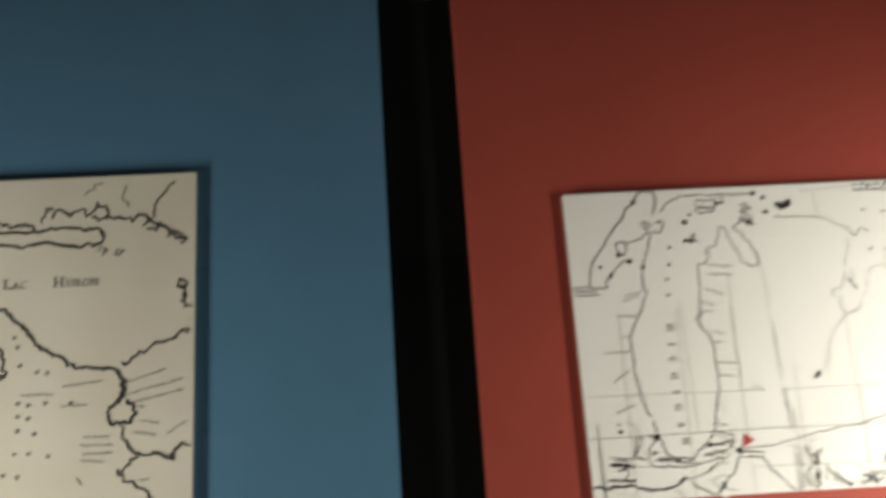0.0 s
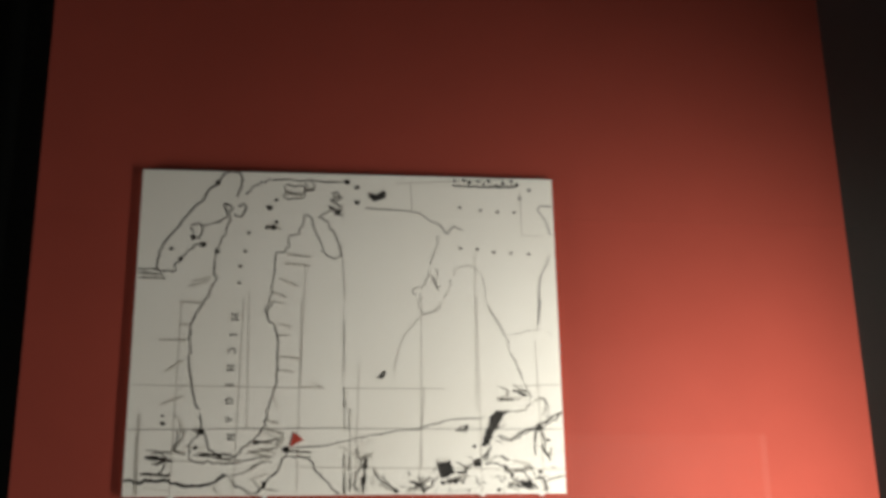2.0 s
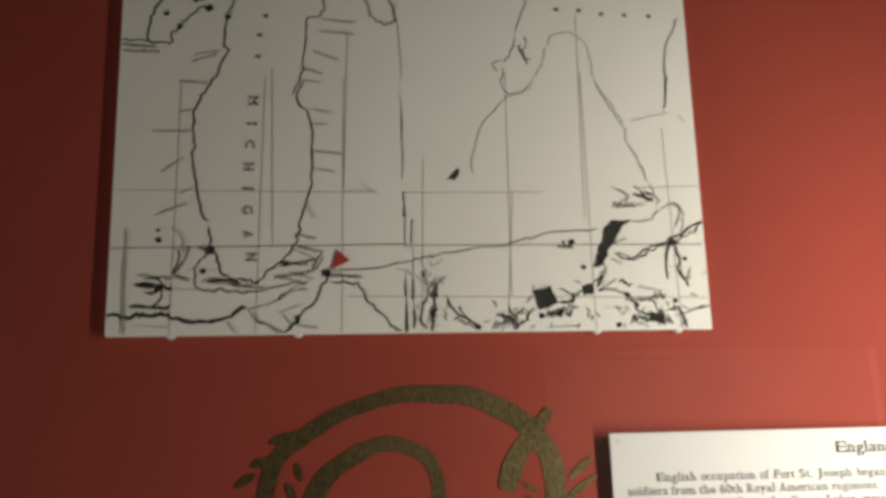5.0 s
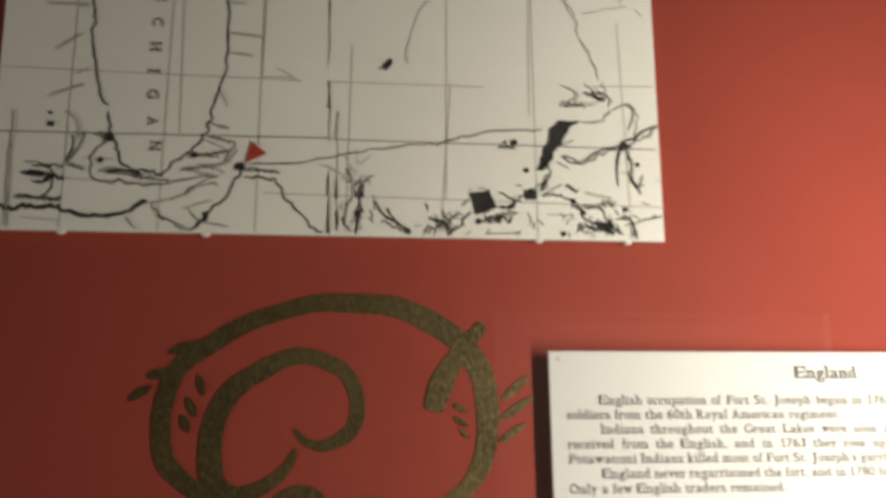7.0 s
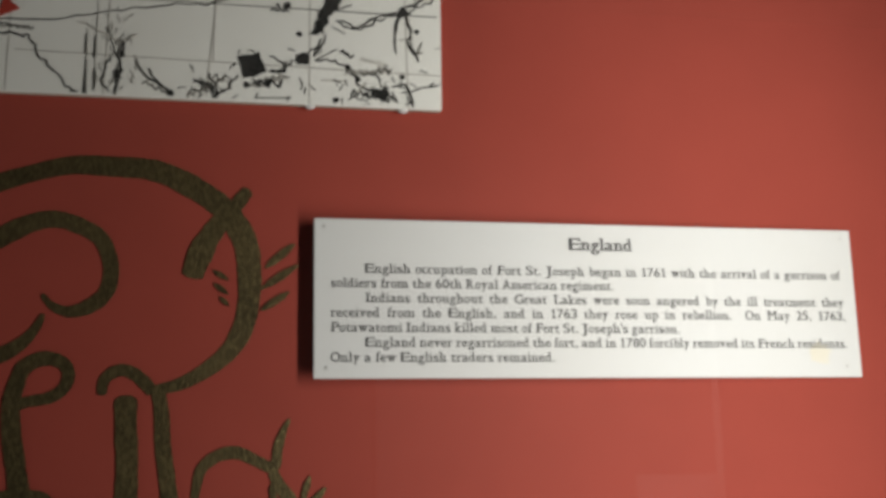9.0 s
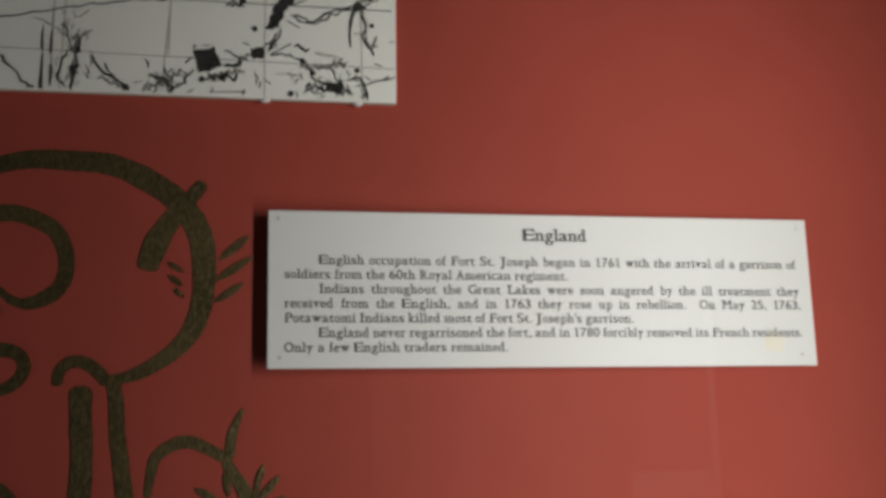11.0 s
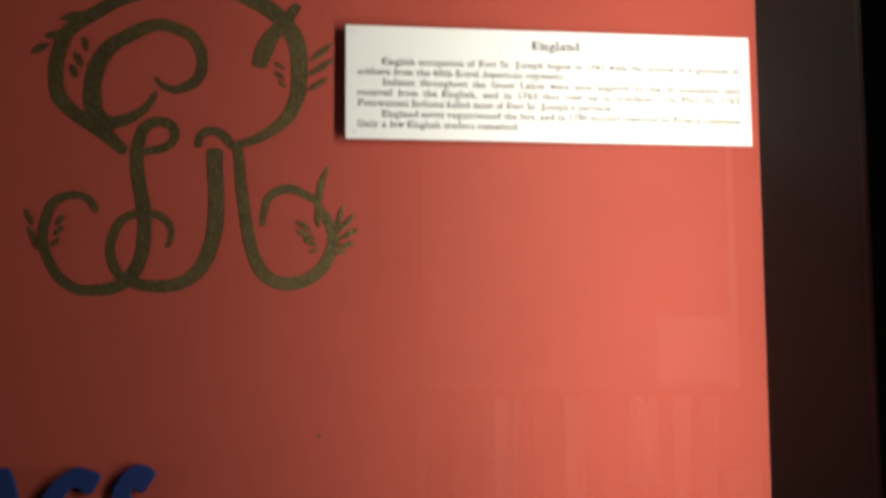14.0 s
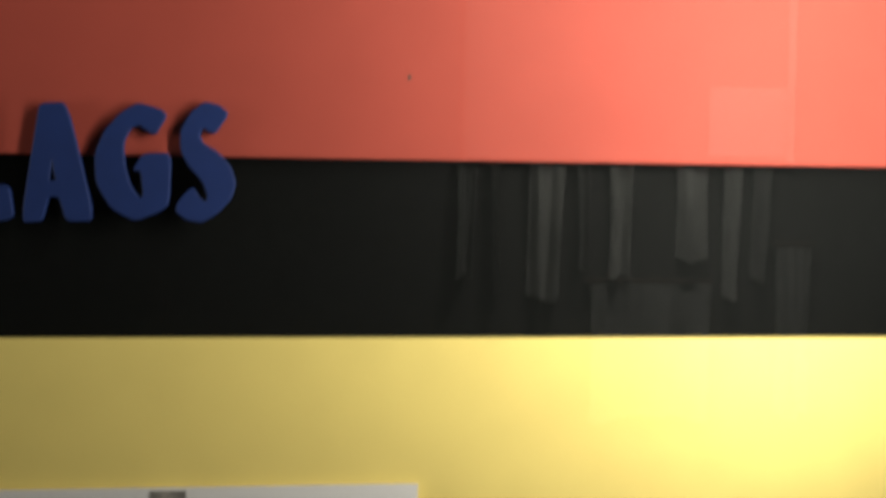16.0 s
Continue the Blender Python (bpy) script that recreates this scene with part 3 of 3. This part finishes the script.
def lake_map():
    owner = thing("map_board", pose(0.18, -0.026, 1.78), "cream map board with black ink coastlines on the red panel", "map", "map boards")
    mount_board(owner, MAP_W, MAP_H, 0.0078, PAPER)
    inside = (0.001, MAP_W - 0.001, 0.001, MAP_H - 0.001)
    rng = random.Random(11)
    for i, (name, width, text) in enumerate(MAP_STROKES):
        pts = smooth_path(pairs(text), 4)
        if name == "hatch_stroke":
            (ax, az), (bx, bz) = pts[0], pts[-1]
            steps = max(6, int(math.hypot(bx - ax, bz - az) / 0.0022))
            pts = [(ax + (bx - ax) * k / steps, az + (bz - az) * k / steps + (0.0018 if k % 2 else -0.0018) * rng.uniform(0.2, 1.0)) for k in range(steps + 1)]
            width = 2.3
        elif name != "meridian_line":
            pts = [(x + rng.gauss(0, 0.0012), z + rng.gauss(0, 0.0012)) for x, z in pts]
        mat = INK if name not in ("hatch_stroke", "shoreline", "fold_line") else FAINT_INK if name == "hatch_stroke" else MID_INK
        runs = [pts]
        if name in ("shoreline", "fold_line"):
            runs, k = [], 0
            while k < len(pts) - 1:
                n = rng.randint(3, 9)
                runs.append(pts[k:k + n + 1])
                k += n + (1 if rng.random() < (0.75 if name == "fold_line" else 0.4) else 0)
        thick = width * (0.00048 if name in ("shoreline", "fold_line") else 0.00062)
        for run in runs:
            if len(run) > 1:
                part(name, ribbon(run, [thick], 0.0003 + i * 0.000003, 0.28, i, True, inside), mat, owner)
    for i, text in enumerate(MAP_FAINT):
        part("grid_line", ribbon(pairs(text), [0.0009], 0.0002 + i * 0.000003, 0, i, False, inside), FAINT_INK, owner, "faded grey grid line")
    for i, (width, text) in enumerate(MAP_FINE):
        pts = [(x + rng.gauss(0, 0.0004), z + rng.gauss(0, 0.0004)) for x, z in smooth_path(pairs(text), 3)]
        mat = INK if width >= 2 else MID_INK if width >= 1.5 else FAINT_INK
        part("ink_line", ribbon(pts, [width * 0.0007], 0.0007 + i * 0.000003, 0.3, i, True, inside), mat, owner)
    for i, text in enumerate(MAP_DOTS):
        x, z, r = (float(a) * 0.001 for a in text.split(","))
        part("ink_dot", blot(x, max(z, r), r * 0.9, 0.0008 + i * 0.000003, i), INK, owner)
    for i, (x, z) in enumerate(pairs(MAP_BARS)):
        part("worn_letter_bar", box_mesh(x - 0.0022, x + 0.0022, -0.0009, -0.0001, z - 0.0019, z + 0.0019), MID_INK, owner)
    for letter, (x, z) in zip("MICHIGAN", pairs(MICHIGAN)):
        serif_type("map_letter", letter, x - 0.0045, z, 0.0125, INK, owner, turn=90, align="CENTER", proud=0.0012)
    for name, mat, text in (
        ("red_pointer", RED_INK, "220,84 233,73 215,64"),
        ("inked_lake", INK, "498,112 516,113 505,104 499,94 492,80 485,67 476,64 481,80 486,93 489,104"),
        ("ink_square", INK, "413,40 431,45 436,28 418,20"),
        ("inked_island", INK, "319,428 326,423 337,427 343,432 343,421 330,415 322,418"),
        ("inked_island", INK, "330,156 336,160 343,167 343,162 338,157"),
        ("ink_square", INK, "463,44 473,45 475,38 465,36"),
    ):
        ring = pairs(text)
        if mat is INK:
            ring = [(ax + (bx - ax) * k / 4 + rng.gauss(0, 0.0009), az + (bz - az) * k / 4 + rng.gauss(0, 0.0009)) for (ax, az), (bx, bz) in zip(ring, ring[1:] + ring[:1]) for k in range(4)]
        part(name, plate(ring, 0.0012), mat, owner, "red triangle marking a fort" if mat is RED_INK else "")
    for seed in range(26):
        x, z = rng.uniform(0.30, 0.33), rng.uniform(0.004, 0.075)
        part("ink_fleck", ribbon([(x, z), (x + rng.gauss(0, 0.004), z + rng.uniform(0.003, 0.009))], [0.0010], 0.0005, 0.3, seed, True, inside), MID_INK, owner)
    for seed in range(34):
        x, z = rng.gauss(0.515, 0.045), abs(rng.gauss(0.018, 0.016))
        x = min(x, MAP_W - 0.012)
        a = rng.uniform(0, 3.1)
        part("ink_fleck", ribbon([(x, z), (x + 0.008 * math.cos(a), z + 0.006 * math.sin(a))], [0.0017], 0.0005, 0.3, seed, True, inside), INK, owner)
    for seed in range(16):
        x, z = rng.gauss(0.388, 0.015), abs(rng.gauss(0.012, 0.01))
        a = rng.uniform(0, 3.1)
        part("ink_fleck", ribbon([(x, z), (x + 0.007 * math.cos(a), z + 0.006 * math.sin(a))], [0.0016], 0.0005, 0.3, seed, True, inside), INK, owner)
    for ax, az, bx, bz, high, mat in SCRIBBLES:
        steps = max(5, int(math.hypot(bx - ax, bz - az) / 2.6))
        pts = [((ax + (bx - ax) * k / steps + rng.uniform(-0.8, 0.8)) * 0.001, (az + (bz - az) * k / steps + (high if k % 2 else -high) * rng.uniform(0.3, 1)) * 0.001) for k in range(steps + 1)]
        part("scribble", ribbon(smooth_path(pts, 3), [0.0013], 0.0006, 0.3, steps, True, inside), mat, owner, "illegible scribbled place name")
    for x in (0.062, 0.183, 0.475, 0.556):
        bm = bmesh.new()
        bmesh.ops.create_uvsphere(bm, u_segments=10, v_segments=6, radius=0.0038, matrix=Matrix.Translation((x, 0.003, -0.0004)) @ Matrix.Diagonal((1.2, 0.9, 0.7, 1)))
        part("glue_bead", bm, CARD, owner, "white glue bead at the lower edge")
    return owner


lake_map()

BLUE_STROKES = (
    (5, "-295,-191 -279,-196 -263,-205 -250,-218 -237,-231 -227,-247 -212,-259 -196,-268 -176,-280 -156,-288 -124,-289 -110,-293"),
    (4.5, "-105,-288 -85,-274 -58,-259 -31,-247 -9,-237"),
    (8, "-110,-293 -103,-312 -101,-328 -111,-337"),
    (5, "-111,-337 -120,-351 -118,-366 -102,-368 -87,-365 -83,-349 -95,-338"),
    (4.5, "-102,-372 -93,-396 -78,-411 -54,-414 -31,-420 -29,-407 -9,-403"),
    (4, "-78,-411 -92,-427 -103,-441 -80,-456 -57,-472"),
    (4.5, "-303,-81 -288,-75 -238,-79 -206,-76 -165,-79 -140,-84 -141,-100 -164,-104 -213,-98 -253,-100 -302,-96"),
    (3, "-227,-67 -220,-47 -212,-43"),
    (4, "-215,-61 -203,-48 -191,-58 -175,-50 -158,-55 -146,-42 -133,-54 -141,-65 -154,-60"),
    (5, "-133,-63 -100,-67 -79,-61 -67,-73 -50,-78 -37,-92 -13,-102"),
    (4, "-297,-61 -280,-66 -267,-72 -251,-68 -239,-73"),
    (3, "-67,-64 -61,-42 -47,-24 -39,-11"),
    (2.5, "-106,-12 -109,-30 -102,-44"),
    (2.5, "-167,-27 -155,-14 -143,-6"),
    (4, "-26,-167 -17,-166 -19,-176 -25,-172 -16,-185 -22,-193 -11,-206"),
    (2.5, "-7,-219 -13,-227"),
    (5, "-283,-254 -272,-262 -267,-287 -272,-296"),
    (3, "-79,-77 -71,-68 -58,-78 -62,-85 -75,-81"),
    (3, "-46,-96 -33,-88 -17,-98 -25,-106"),
    (2.5, "-143,-113 -135,-109 -131,-116 -139,-118"),
    (2.5, "-119,-117 -111,-114 -110,-121 -118,-121"),
)
BLUE_FAINT = (
    "-98,-313 -38,-293",
    "-96,-329 -14,-309",
    "-93,-341 -14,-325",
    "-76,-346 -66,-346",
    "-75,-366 -48,-370",
    "-82,-381 -51,-387",
    "-151,-385 -113,-385",
    "-155,-396 -109,-397",
    "-150,-408 -108,-408",
    "-154,-416 -119,-420",
    "-73,-447 -58,-446",
    "-182,-312 -127,-307",
    "-184,-340 -146,-340",
    "-36,-387 -9,-369",
    "-157,-438 -148,-450",
    "-240,-321 -224,-326 -193,-323",
)
BLUE_DOTS = "-242,-338 -227,-341 -204,-339 -241,-356 -226,-359 -240,-376 -217,-381 -242,-408 -223,-408 -196,-413 -255,-436 -236,-439 -218,-294 -204,-297 -242,-284 -247,-257 -252,-243 -169,-341"


def old_map():
    """The second board, of which the upper right part comes into view; origin at its upper right corner."""
    owner = thing("map_board", pose(-0.3655, -0.026, 2.2995), "yellowed old map board with brown-black rivers on the blue panel", "map", "map boards")
    w, h = 0.56, 0.62
    part("core", box_mesh(-w + 0.0006, -0.0006, 0.0008, 0.0078, -h + 0.0006, -0.0006), CORE, owner, "cut foam core edge")
    part("face_sheet", box_mesh(-w, 0, 0, 0.0016, -h, 0, 0.0005), OLD_PAPER, owner)
    inside = (-w + 0.001, -0.001, -h + 0.001, -0.001)
    rng = random.Random(4)
    for i, (width, text) in enumerate(BLUE_STROKES):
        pts = [(x + 0.0035 + rng.gauss(0, 0.0021), z - 0.0045 + rng.gauss(0, 0.0021)) for x, z in smooth_path(pairs(text), 5)]
        part("river", ribbon(pts, [width * 0.00092], 0.0003 + i * 0.000003, 0.3, i, True, inside), MID_INK if width < 3 else INK, owner)
    for i, text in enumerate(BLUE_FAINT):
        ends = pairs(text)
        steps = max(5, int(math.hypot(ends[-1][0] - ends[0][0], ends[-1][1] - ends[0][1]) / 0.0032))
        pts = []
        for k in range(steps + 1):
            f = k / steps
            x, z = (ends[0][j] + (ends[-1][j] - ends[0][j]) * f for j in (0, 1))
            pts.append((x + rng.gauss(0, 0.0006), z - 0.0045 + (0.0024 if k % 2 else -0.0024) * rng.uniform(0.2, 1.0)))
        part("worn_note_bar", ribbon(pts, [0.0016], 0.00025 + i * 0.000003, 0.4, i, True, inside), MID_INK, owner, "illegible faded map note")
    for i, (x, z) in enumerate(pairs(BLUE_DOTS)):
        part("ink_dot", blot(x, z, 0.0032, 0.0006, i), MID_INK, owner)
    for words, x, em in (("L", -0.2745, 0.0205), ("AC", -0.2605, 0.0150), ("H", -0.203, 0.0205), ("URON", -0.184, 0.0150)):
        serif_type("map_word", words, x, -0.1705, em, MID_INK, owner, bold=0.03, label="faded map lettering")
    return owner


old_map()


# ---------------------------------------------------------------- text plaque
def plaque():
    w, h = 0.4915, 0.1346
    owner = thing("text_plaque", pose(0.6602, -0.0295, 1.5448, 0, -0.36, 0.8), "white printed text plaque headed England on the red panel", "plaque")
    part("core", box_mesh(0.0006, w - 0.0006, 0.0008, 0.0045, 0.0006, h - 0.0006), CORE, owner, "cut board edge")
    part("face_sheet", box_mesh(0, w, 0, 0.0016, 0, h, 0.0005), CARD, owner)
    for x in (0.03, w - 0.09):
        part("mount", box_mesh(x, x + 0.05, 0.0045, 0.0078, 0.03, 0.1), FRAME_BLACK, owner)
    serif_type("title", "England", 0.2508, 0.1112, 0.0149, TYPE, owner, bold=0.055, align="CENTER", label="bold black title")
    lines = (
        (0.0425, 0.478, "English occupation of Fort St. Joseph began in 1761 with the arrival of a garrison of"),
        (0.0135, 0.2613, "soldiers from the 60th Royal American regiment."),
        (0.0425, 0.4795, "Indians throughout the Great Lakes were soon angered by the ill treatment they"),
        (0.0135, 0.480, "received from the English, and in 1763 they rose up in rebellion.  On May 25, 1763,"),
        (0.0135, 0.3202, "Potawatomi Indians killed most of Fort St. Joseph's garrison."),
        (0.0425, 0.480, "England never regarrisoned the fort, and in 1780 forcibly removed its French residents."),
        (0.0135, 0.2055, "Only a few English traders remained."),
    )
    for i, (x0, x1, words) in enumerate(lines):
        serif_type("text_line", words, x0, 0.0885 - 0.01245 * i, 0.01088, TYPE, owner, width=x1 - x0, bold=0.022)
    for x, z in ((0.008, 0.1275), (w - 0.010, 0.1265), (0.010, 0.009), (w - 0.014, 0.010)):
        bm = bmesh.new()
        bmesh.ops.create_uvsphere(bm, u_segments=10, v_segments=6, radius=0.0011, matrix=Matrix.Translation((x, -0.0002, z)) @ Matrix.Diagonal((1, 0.6, 1, 1)))
        part("pin", bm, STEEL, owner, "small steel pin head")
    part("stain", blot(0.452, 0.021, 0.011, 0.00015, 8, 22), STAIN, owner, "round tan water stain")
    return owner


plaque()

# ---------------------------------------------------------------- painted royal cypher
CYPHER = (
    ("stroke", "10 20 25 24 18 19 20 15", "334,186 356,192 379,206 395,222 404,242 407,262 407,282 404,306 394,326 378,343 352,359 326,369 293,371 261,371 230,363 198,351 168,332 146,315 136,291 133,265 137,239 150,223 172,207 194,191 213,175"),
    ("stroke", "4 15 16 17 22 25 17 5", "243,263 251,254 264,249 279,253 292,264 296,281 293,297 285,311 269,320 250,325 231,321 209,309 191,296 179,276 174,253 175,230 180,217 193,209 208,211 227,221 239,234 245,247"),
    ("stroke", "20 18 12", "175,223 184,204 200,188 212,177"),
    ("stroke", "11 12 16 19 18 13 13 7", "223,172 237,177 253,180 264,188 267,200 260,209 246,211 233,204 228,191 225,175 227,150 232,124 236,99 236,80 233,55 222,33 207,22 186,18 165,19 147,30 134,49 126,74 128,96 135,115 150,124 168,124 179,115 182,105"),
    ("stroke", "6 11 12 14 18 21 22", "261,67 266,80 264,92 254,102 242,105 227,105 211,97 203,83 199,64 204,45 213,33 226,27 244,23 268,24 287,32 302,48 311,73 315,98 315,130 313,156 312,182"),
    ("stroke", "9 12 13 12", "293,182 295,195 306,202 318,199 328,190 333,184"),
    ("stroke", "14 16 18 18 16 10", "336,189 340,169 342,143 346,118 351,86 358,60 367,41 383,29 402,27 421,33 437,47 446,66 448,82 443,98 434,111 429,121"),
    ("stroke", "6 11 13 11 10 3", "367,92 369,108 373,124 386,134 401,136 417,129 430,124 433,140 437,153 442,163"),
    ("stem", "18 26 20", "384,329 371,309 364,292 360,278"),
    ("stem", "12 15 12", "391,333 397,344 405,355"),
)
CYPHER_LEAVES = (
    "137,327 161,336 11",
    "120,307 142,311 12",
    "106,287 124,299 10",
    "162,308 167,291 8",
    "153,290 162,273 9",
    "150,275 156,260 9",
    "420,288 444,309 9",
    "417,270 447,291 9",
    "417,252 440,268 8",
    "377,285 390,277 6",
    "378,274 390,265 6",
    "383,263 391,255 5",
    "106,108 115,90 7",
    "110,88 119,71 7",
    "115,73 126,60 6",
    "147,102 140,90 7",
    "147,90 139,79 7",
    "144,77 136,66 6",
    "472,108 455,88 8",
    "477,91 456,79 8",
    "472,75 455,69 8",
    "462,62 451,66 7",
    "459,117 453,98 7",
    "405,99 424,88 8",
    "406,88 427,79 8",
    "414,78 430,71 7",
    "421,63 432,67 6",
    "428,111 432,92 7",
    "456,104 450,85 7",
)


def cypher():
    owner = thing("painted_cypher", pose(0.2, PANEL - 0.0003, 1.35), "dull gold painted scroll monogram on the red panel", "monogram")
    px = 0.00081
    for i, (name, widths, text) in enumerate(CYPHER):
        pts = smooth_path(pairs(text), 5)
        part(name, ribbon(pts, [float(w) * px for w in widths.split()], 0.0004 + i * 0.00002, 0.05, i, True), GOLD, owner)
    for i, text in enumerate(CYPHER_LEAVES):
        a, b, w = text.split()
        (ax, az), (bx, bz) = pairs(a + " " + b)
        w = float(w) * px
        pts = [(ax + (bx - ax) * k / 8, az + (bz - az) * k / 8) for k in range(9)]
        part("leaf", ribbon(pts, [w * 0.25, w * 0.85, w, w * 0.8, w * 0.2], 0.0007 + i * 0.00001, 0.08, i), GOLD, owner)
    return owner


cypher()


# ---------------------------------------------------------------- raised letters
def raised_letter(name, outlines, x, label):
    data = bpy.data.curves.new(name, "CURVE")
    data.dimensions, data.fill_mode = "2D", "BOTH"
    data.extrude, data.bevel_depth, data.bevel_resolution = 0.0028, 0.0012, 2
    for ring in outlines:
        for _ in range(2):
            ring = [q for a, b in zip(ring, ring[1:] + ring[:1]) for q in (
                (0.87 * a[0] + 0.13 * b[0], 0.87 * a[1] + 0.13 * b[1]), (0.13 * a[0] + 0.87 * b[0], 0.13 * a[1] + 0.87 * b[1]))]
        sp = data.splines.new("POLY")
        sp.points.add(len(ring) - 1)
        for p, (u, v) in zip(sp.points, ring):
            p.co = (u - x, v, 0, 1)
        sp.use_cyclic_u = True
    me = curve_mesh(data)
    me.transform(Matrix.Rotation(radians(90), 4, "X"))
    me.materials.clear()
    me.materials.append(LETTER_BLUE)
    ob = new(name, me)
    ob.matrix_world = pose(0.25 + x, PANEL - 0.0042, 1.060)
    return tagged(ob, label, "letter", "raised blue letters")


raised_letter("raised_letter", [pairs("-62,112 -40,112 -38,30 -1,34 4,0 -64,0")], -0.04, "thick blue cut-out letter L straddling the panel edge")
raised_letter("raised_letter", [pairs("29,109 33,112 53,113 79,1 54,0 47,24 36,24 30,2 28,0 12,-1"), pairs("40,64 43,45 45,38 36,37")], 0.04, "thick blue cut-out letter A straddling the panel edge")
raised_letter("raised_letter", [pairs("147,103 142,108 121,114 105,104 90,87 81,65 82,37 96,13 118,1 140,10 149,17 151,66 126,65 117,50 124,50 127,25 122,21 112,35 107,55 106,77 114,92 123,94 136,84")], 0.11, "thick blue cut-out letter G straddling the panel edge")
raised_letter("raised_letter", [pairs("206,106 198,113 184,116 171,105 162,89 162,70 169,56 183,40 188,26 186,18 179,22 172,33 160,20 157,11 167,3 181,0 197,10 209,24 213,38 208,54 196,68 182,76 178,85 182,93 193,86")], 0.18, "thick blue cut-out letter S straddling the panel edge")


# ---------------------------------------------------------------- label on the yellow panel
def small_label():
    owner = thing("text_label", pose(0.15, -0.026, 0.628), "white printed label board on the yellow panel", "label")
    mount_board(owner, 0.496, 0.170, 0.0078, CARD)
    part("text_bar", box_mesh(0.232, 0.267, -0.0008, -0.0001, 0.146, 0.1675), MID_INK, owner, "illegible grey heading")
    return owner


small_label()


# ---------------------------------------------------------------- across the corridor, seen mirrored in the glass
def far_board(x0, x1, z0, z1, mat, label):
    owner = thing("notice_board", pose(x0, -3.758, z0), label, "notice board", "boards across the corridor")
    w, h = x1 - x0, z1 - z0
    part("sheet", box_mesh(0.02, w - 0.02, 0.0, 0.012, 0.02, h - 0.02), mat, owner)
    for dims in ((0, w, 0, 0.02), (0, w, h - 0.02, h), (0, 0.02, 0.02, h - 0.02), (w - 0.02, w, 0.02, h - 0.02)):
        part("frame_rail", box_mesh(dims[0], dims[1], 0.0, 0.02, dims[2], dims[3], 0.003), mat, owner)
    return owner


board = far_board(0.976, 2.045, 1.215, 2.150, LINEN, "large linen notice board on the corridor wall, colour darkened to mirror faintly")
part("pinned_sheet", box_mesh(0.789, 1.042, 0.012, 0.016, 0.022, 0.240), PIN_PAPER, board, "pinned sheet, greyed in colour to mirror faintly")
part("edge_strip", box_mesh(1.044, 1.067, 0.02, 0.024, 0.0, 0.935), PIN_PAPER, board, "edge strip paler than the board, greyed to mirror faintly")
far_board(-0.764, -0.625, 1.723, 2.323, CARD, "small pale notice board on the corridor wall")


def hanging_cloth(x0, x1, z0, z1, folds, mat, label):
    """A length of cloth hung in loose upright folds from a batten."""
    owner = thing("hanging_cloth", pose(x0, -3.756, 0.0), label, "drape", "cloths across the corridor")
    w = x1 - x0
    rng = random.Random(int(x0 * 1000))
    phase, sway = rng.uniform(0, 6), rng.uniform(-0.012, 0.012)
    bm = bmesh.new()
    cols, levels, strips = max(14, int(w * 220)), 7, []
    for i in range(cols + 1):
        u = i / cols
        strip = []
        for k in range(levels + 1):
            d = k / levels
            y = 0.05 + (0.010 + 0.022 * d) * math.sin(u * folds * 6.28 + phase + 0.8 * math.sin(3 * d + u * 5)) + 0.008 * math.sin(u * 21 + phase)
            strip.append(bm.verts.new((u * w + sway * d + 0.012 * (0.5 - u) * math.sin(2.2 * d), y, z1 + (z0 - z1) * d - 0.01 * math.sin(u * 7 + phase) * d)))
        strips.append(strip)
    for a, b in zip(strips, strips[1:]):
        for k in range(levels):
            bm.faces.new((a[k], b[k], b[k + 1], a[k + 1]))
    bmesh.ops.solidify(bm, geom=bm.faces[:], thickness=0.003)
    part("cloth", bm, mat, owner, "folded cloth")
    part("batten", box_mesh(-0.01, w + 0.01, 0.0, 0.05, z1, z1 + 0.014, 0.003), WALNUT, owner)
    return owner


for x0, x1, z0, z1, folds, mat in (
    (0.954, 1.017, 0.85, 1.195, 0.8, DULL_CLOTH), (1.056, 1.089, 0.80, 1.195, 0.7, DULL_CLOTH), (1.179, 1.297, 0.78, 1.195, 2.2, GREY_CLOTH),
    (1.328, 1.372, 0.88, 1.195, 1.0, DULL_CLOTH), (1.434, 1.508, 0.85, 1.195, 1.2, GREY_CLOTH), (1.657, 1.75, 0.90, 1.195, 1.5, GREY_CLOTH),
    (1.797, 1.863, 0.78, 1.195, 1.2, GREY_CLOTH), (1.901, 1.967, 0.84, 1.195, 1.2, DULL_CLOTH),
):
    hanging_cloth(x0, x1, z0, z1, folds, mat, "narrow grey cloth hanging in folds on the corridor wall")
hanging_cloth(1.377, 1.769, 0.40, 0.830, 2.0, DULL_CLOTH, "wide dull grey cloth hung low on the corridor wall")
hanging_cloth(1.986, 2.1, 0.40, 0.950, 1.0, DULL_CLOTH, "short dull grey cloth hung low on the corridor wall")
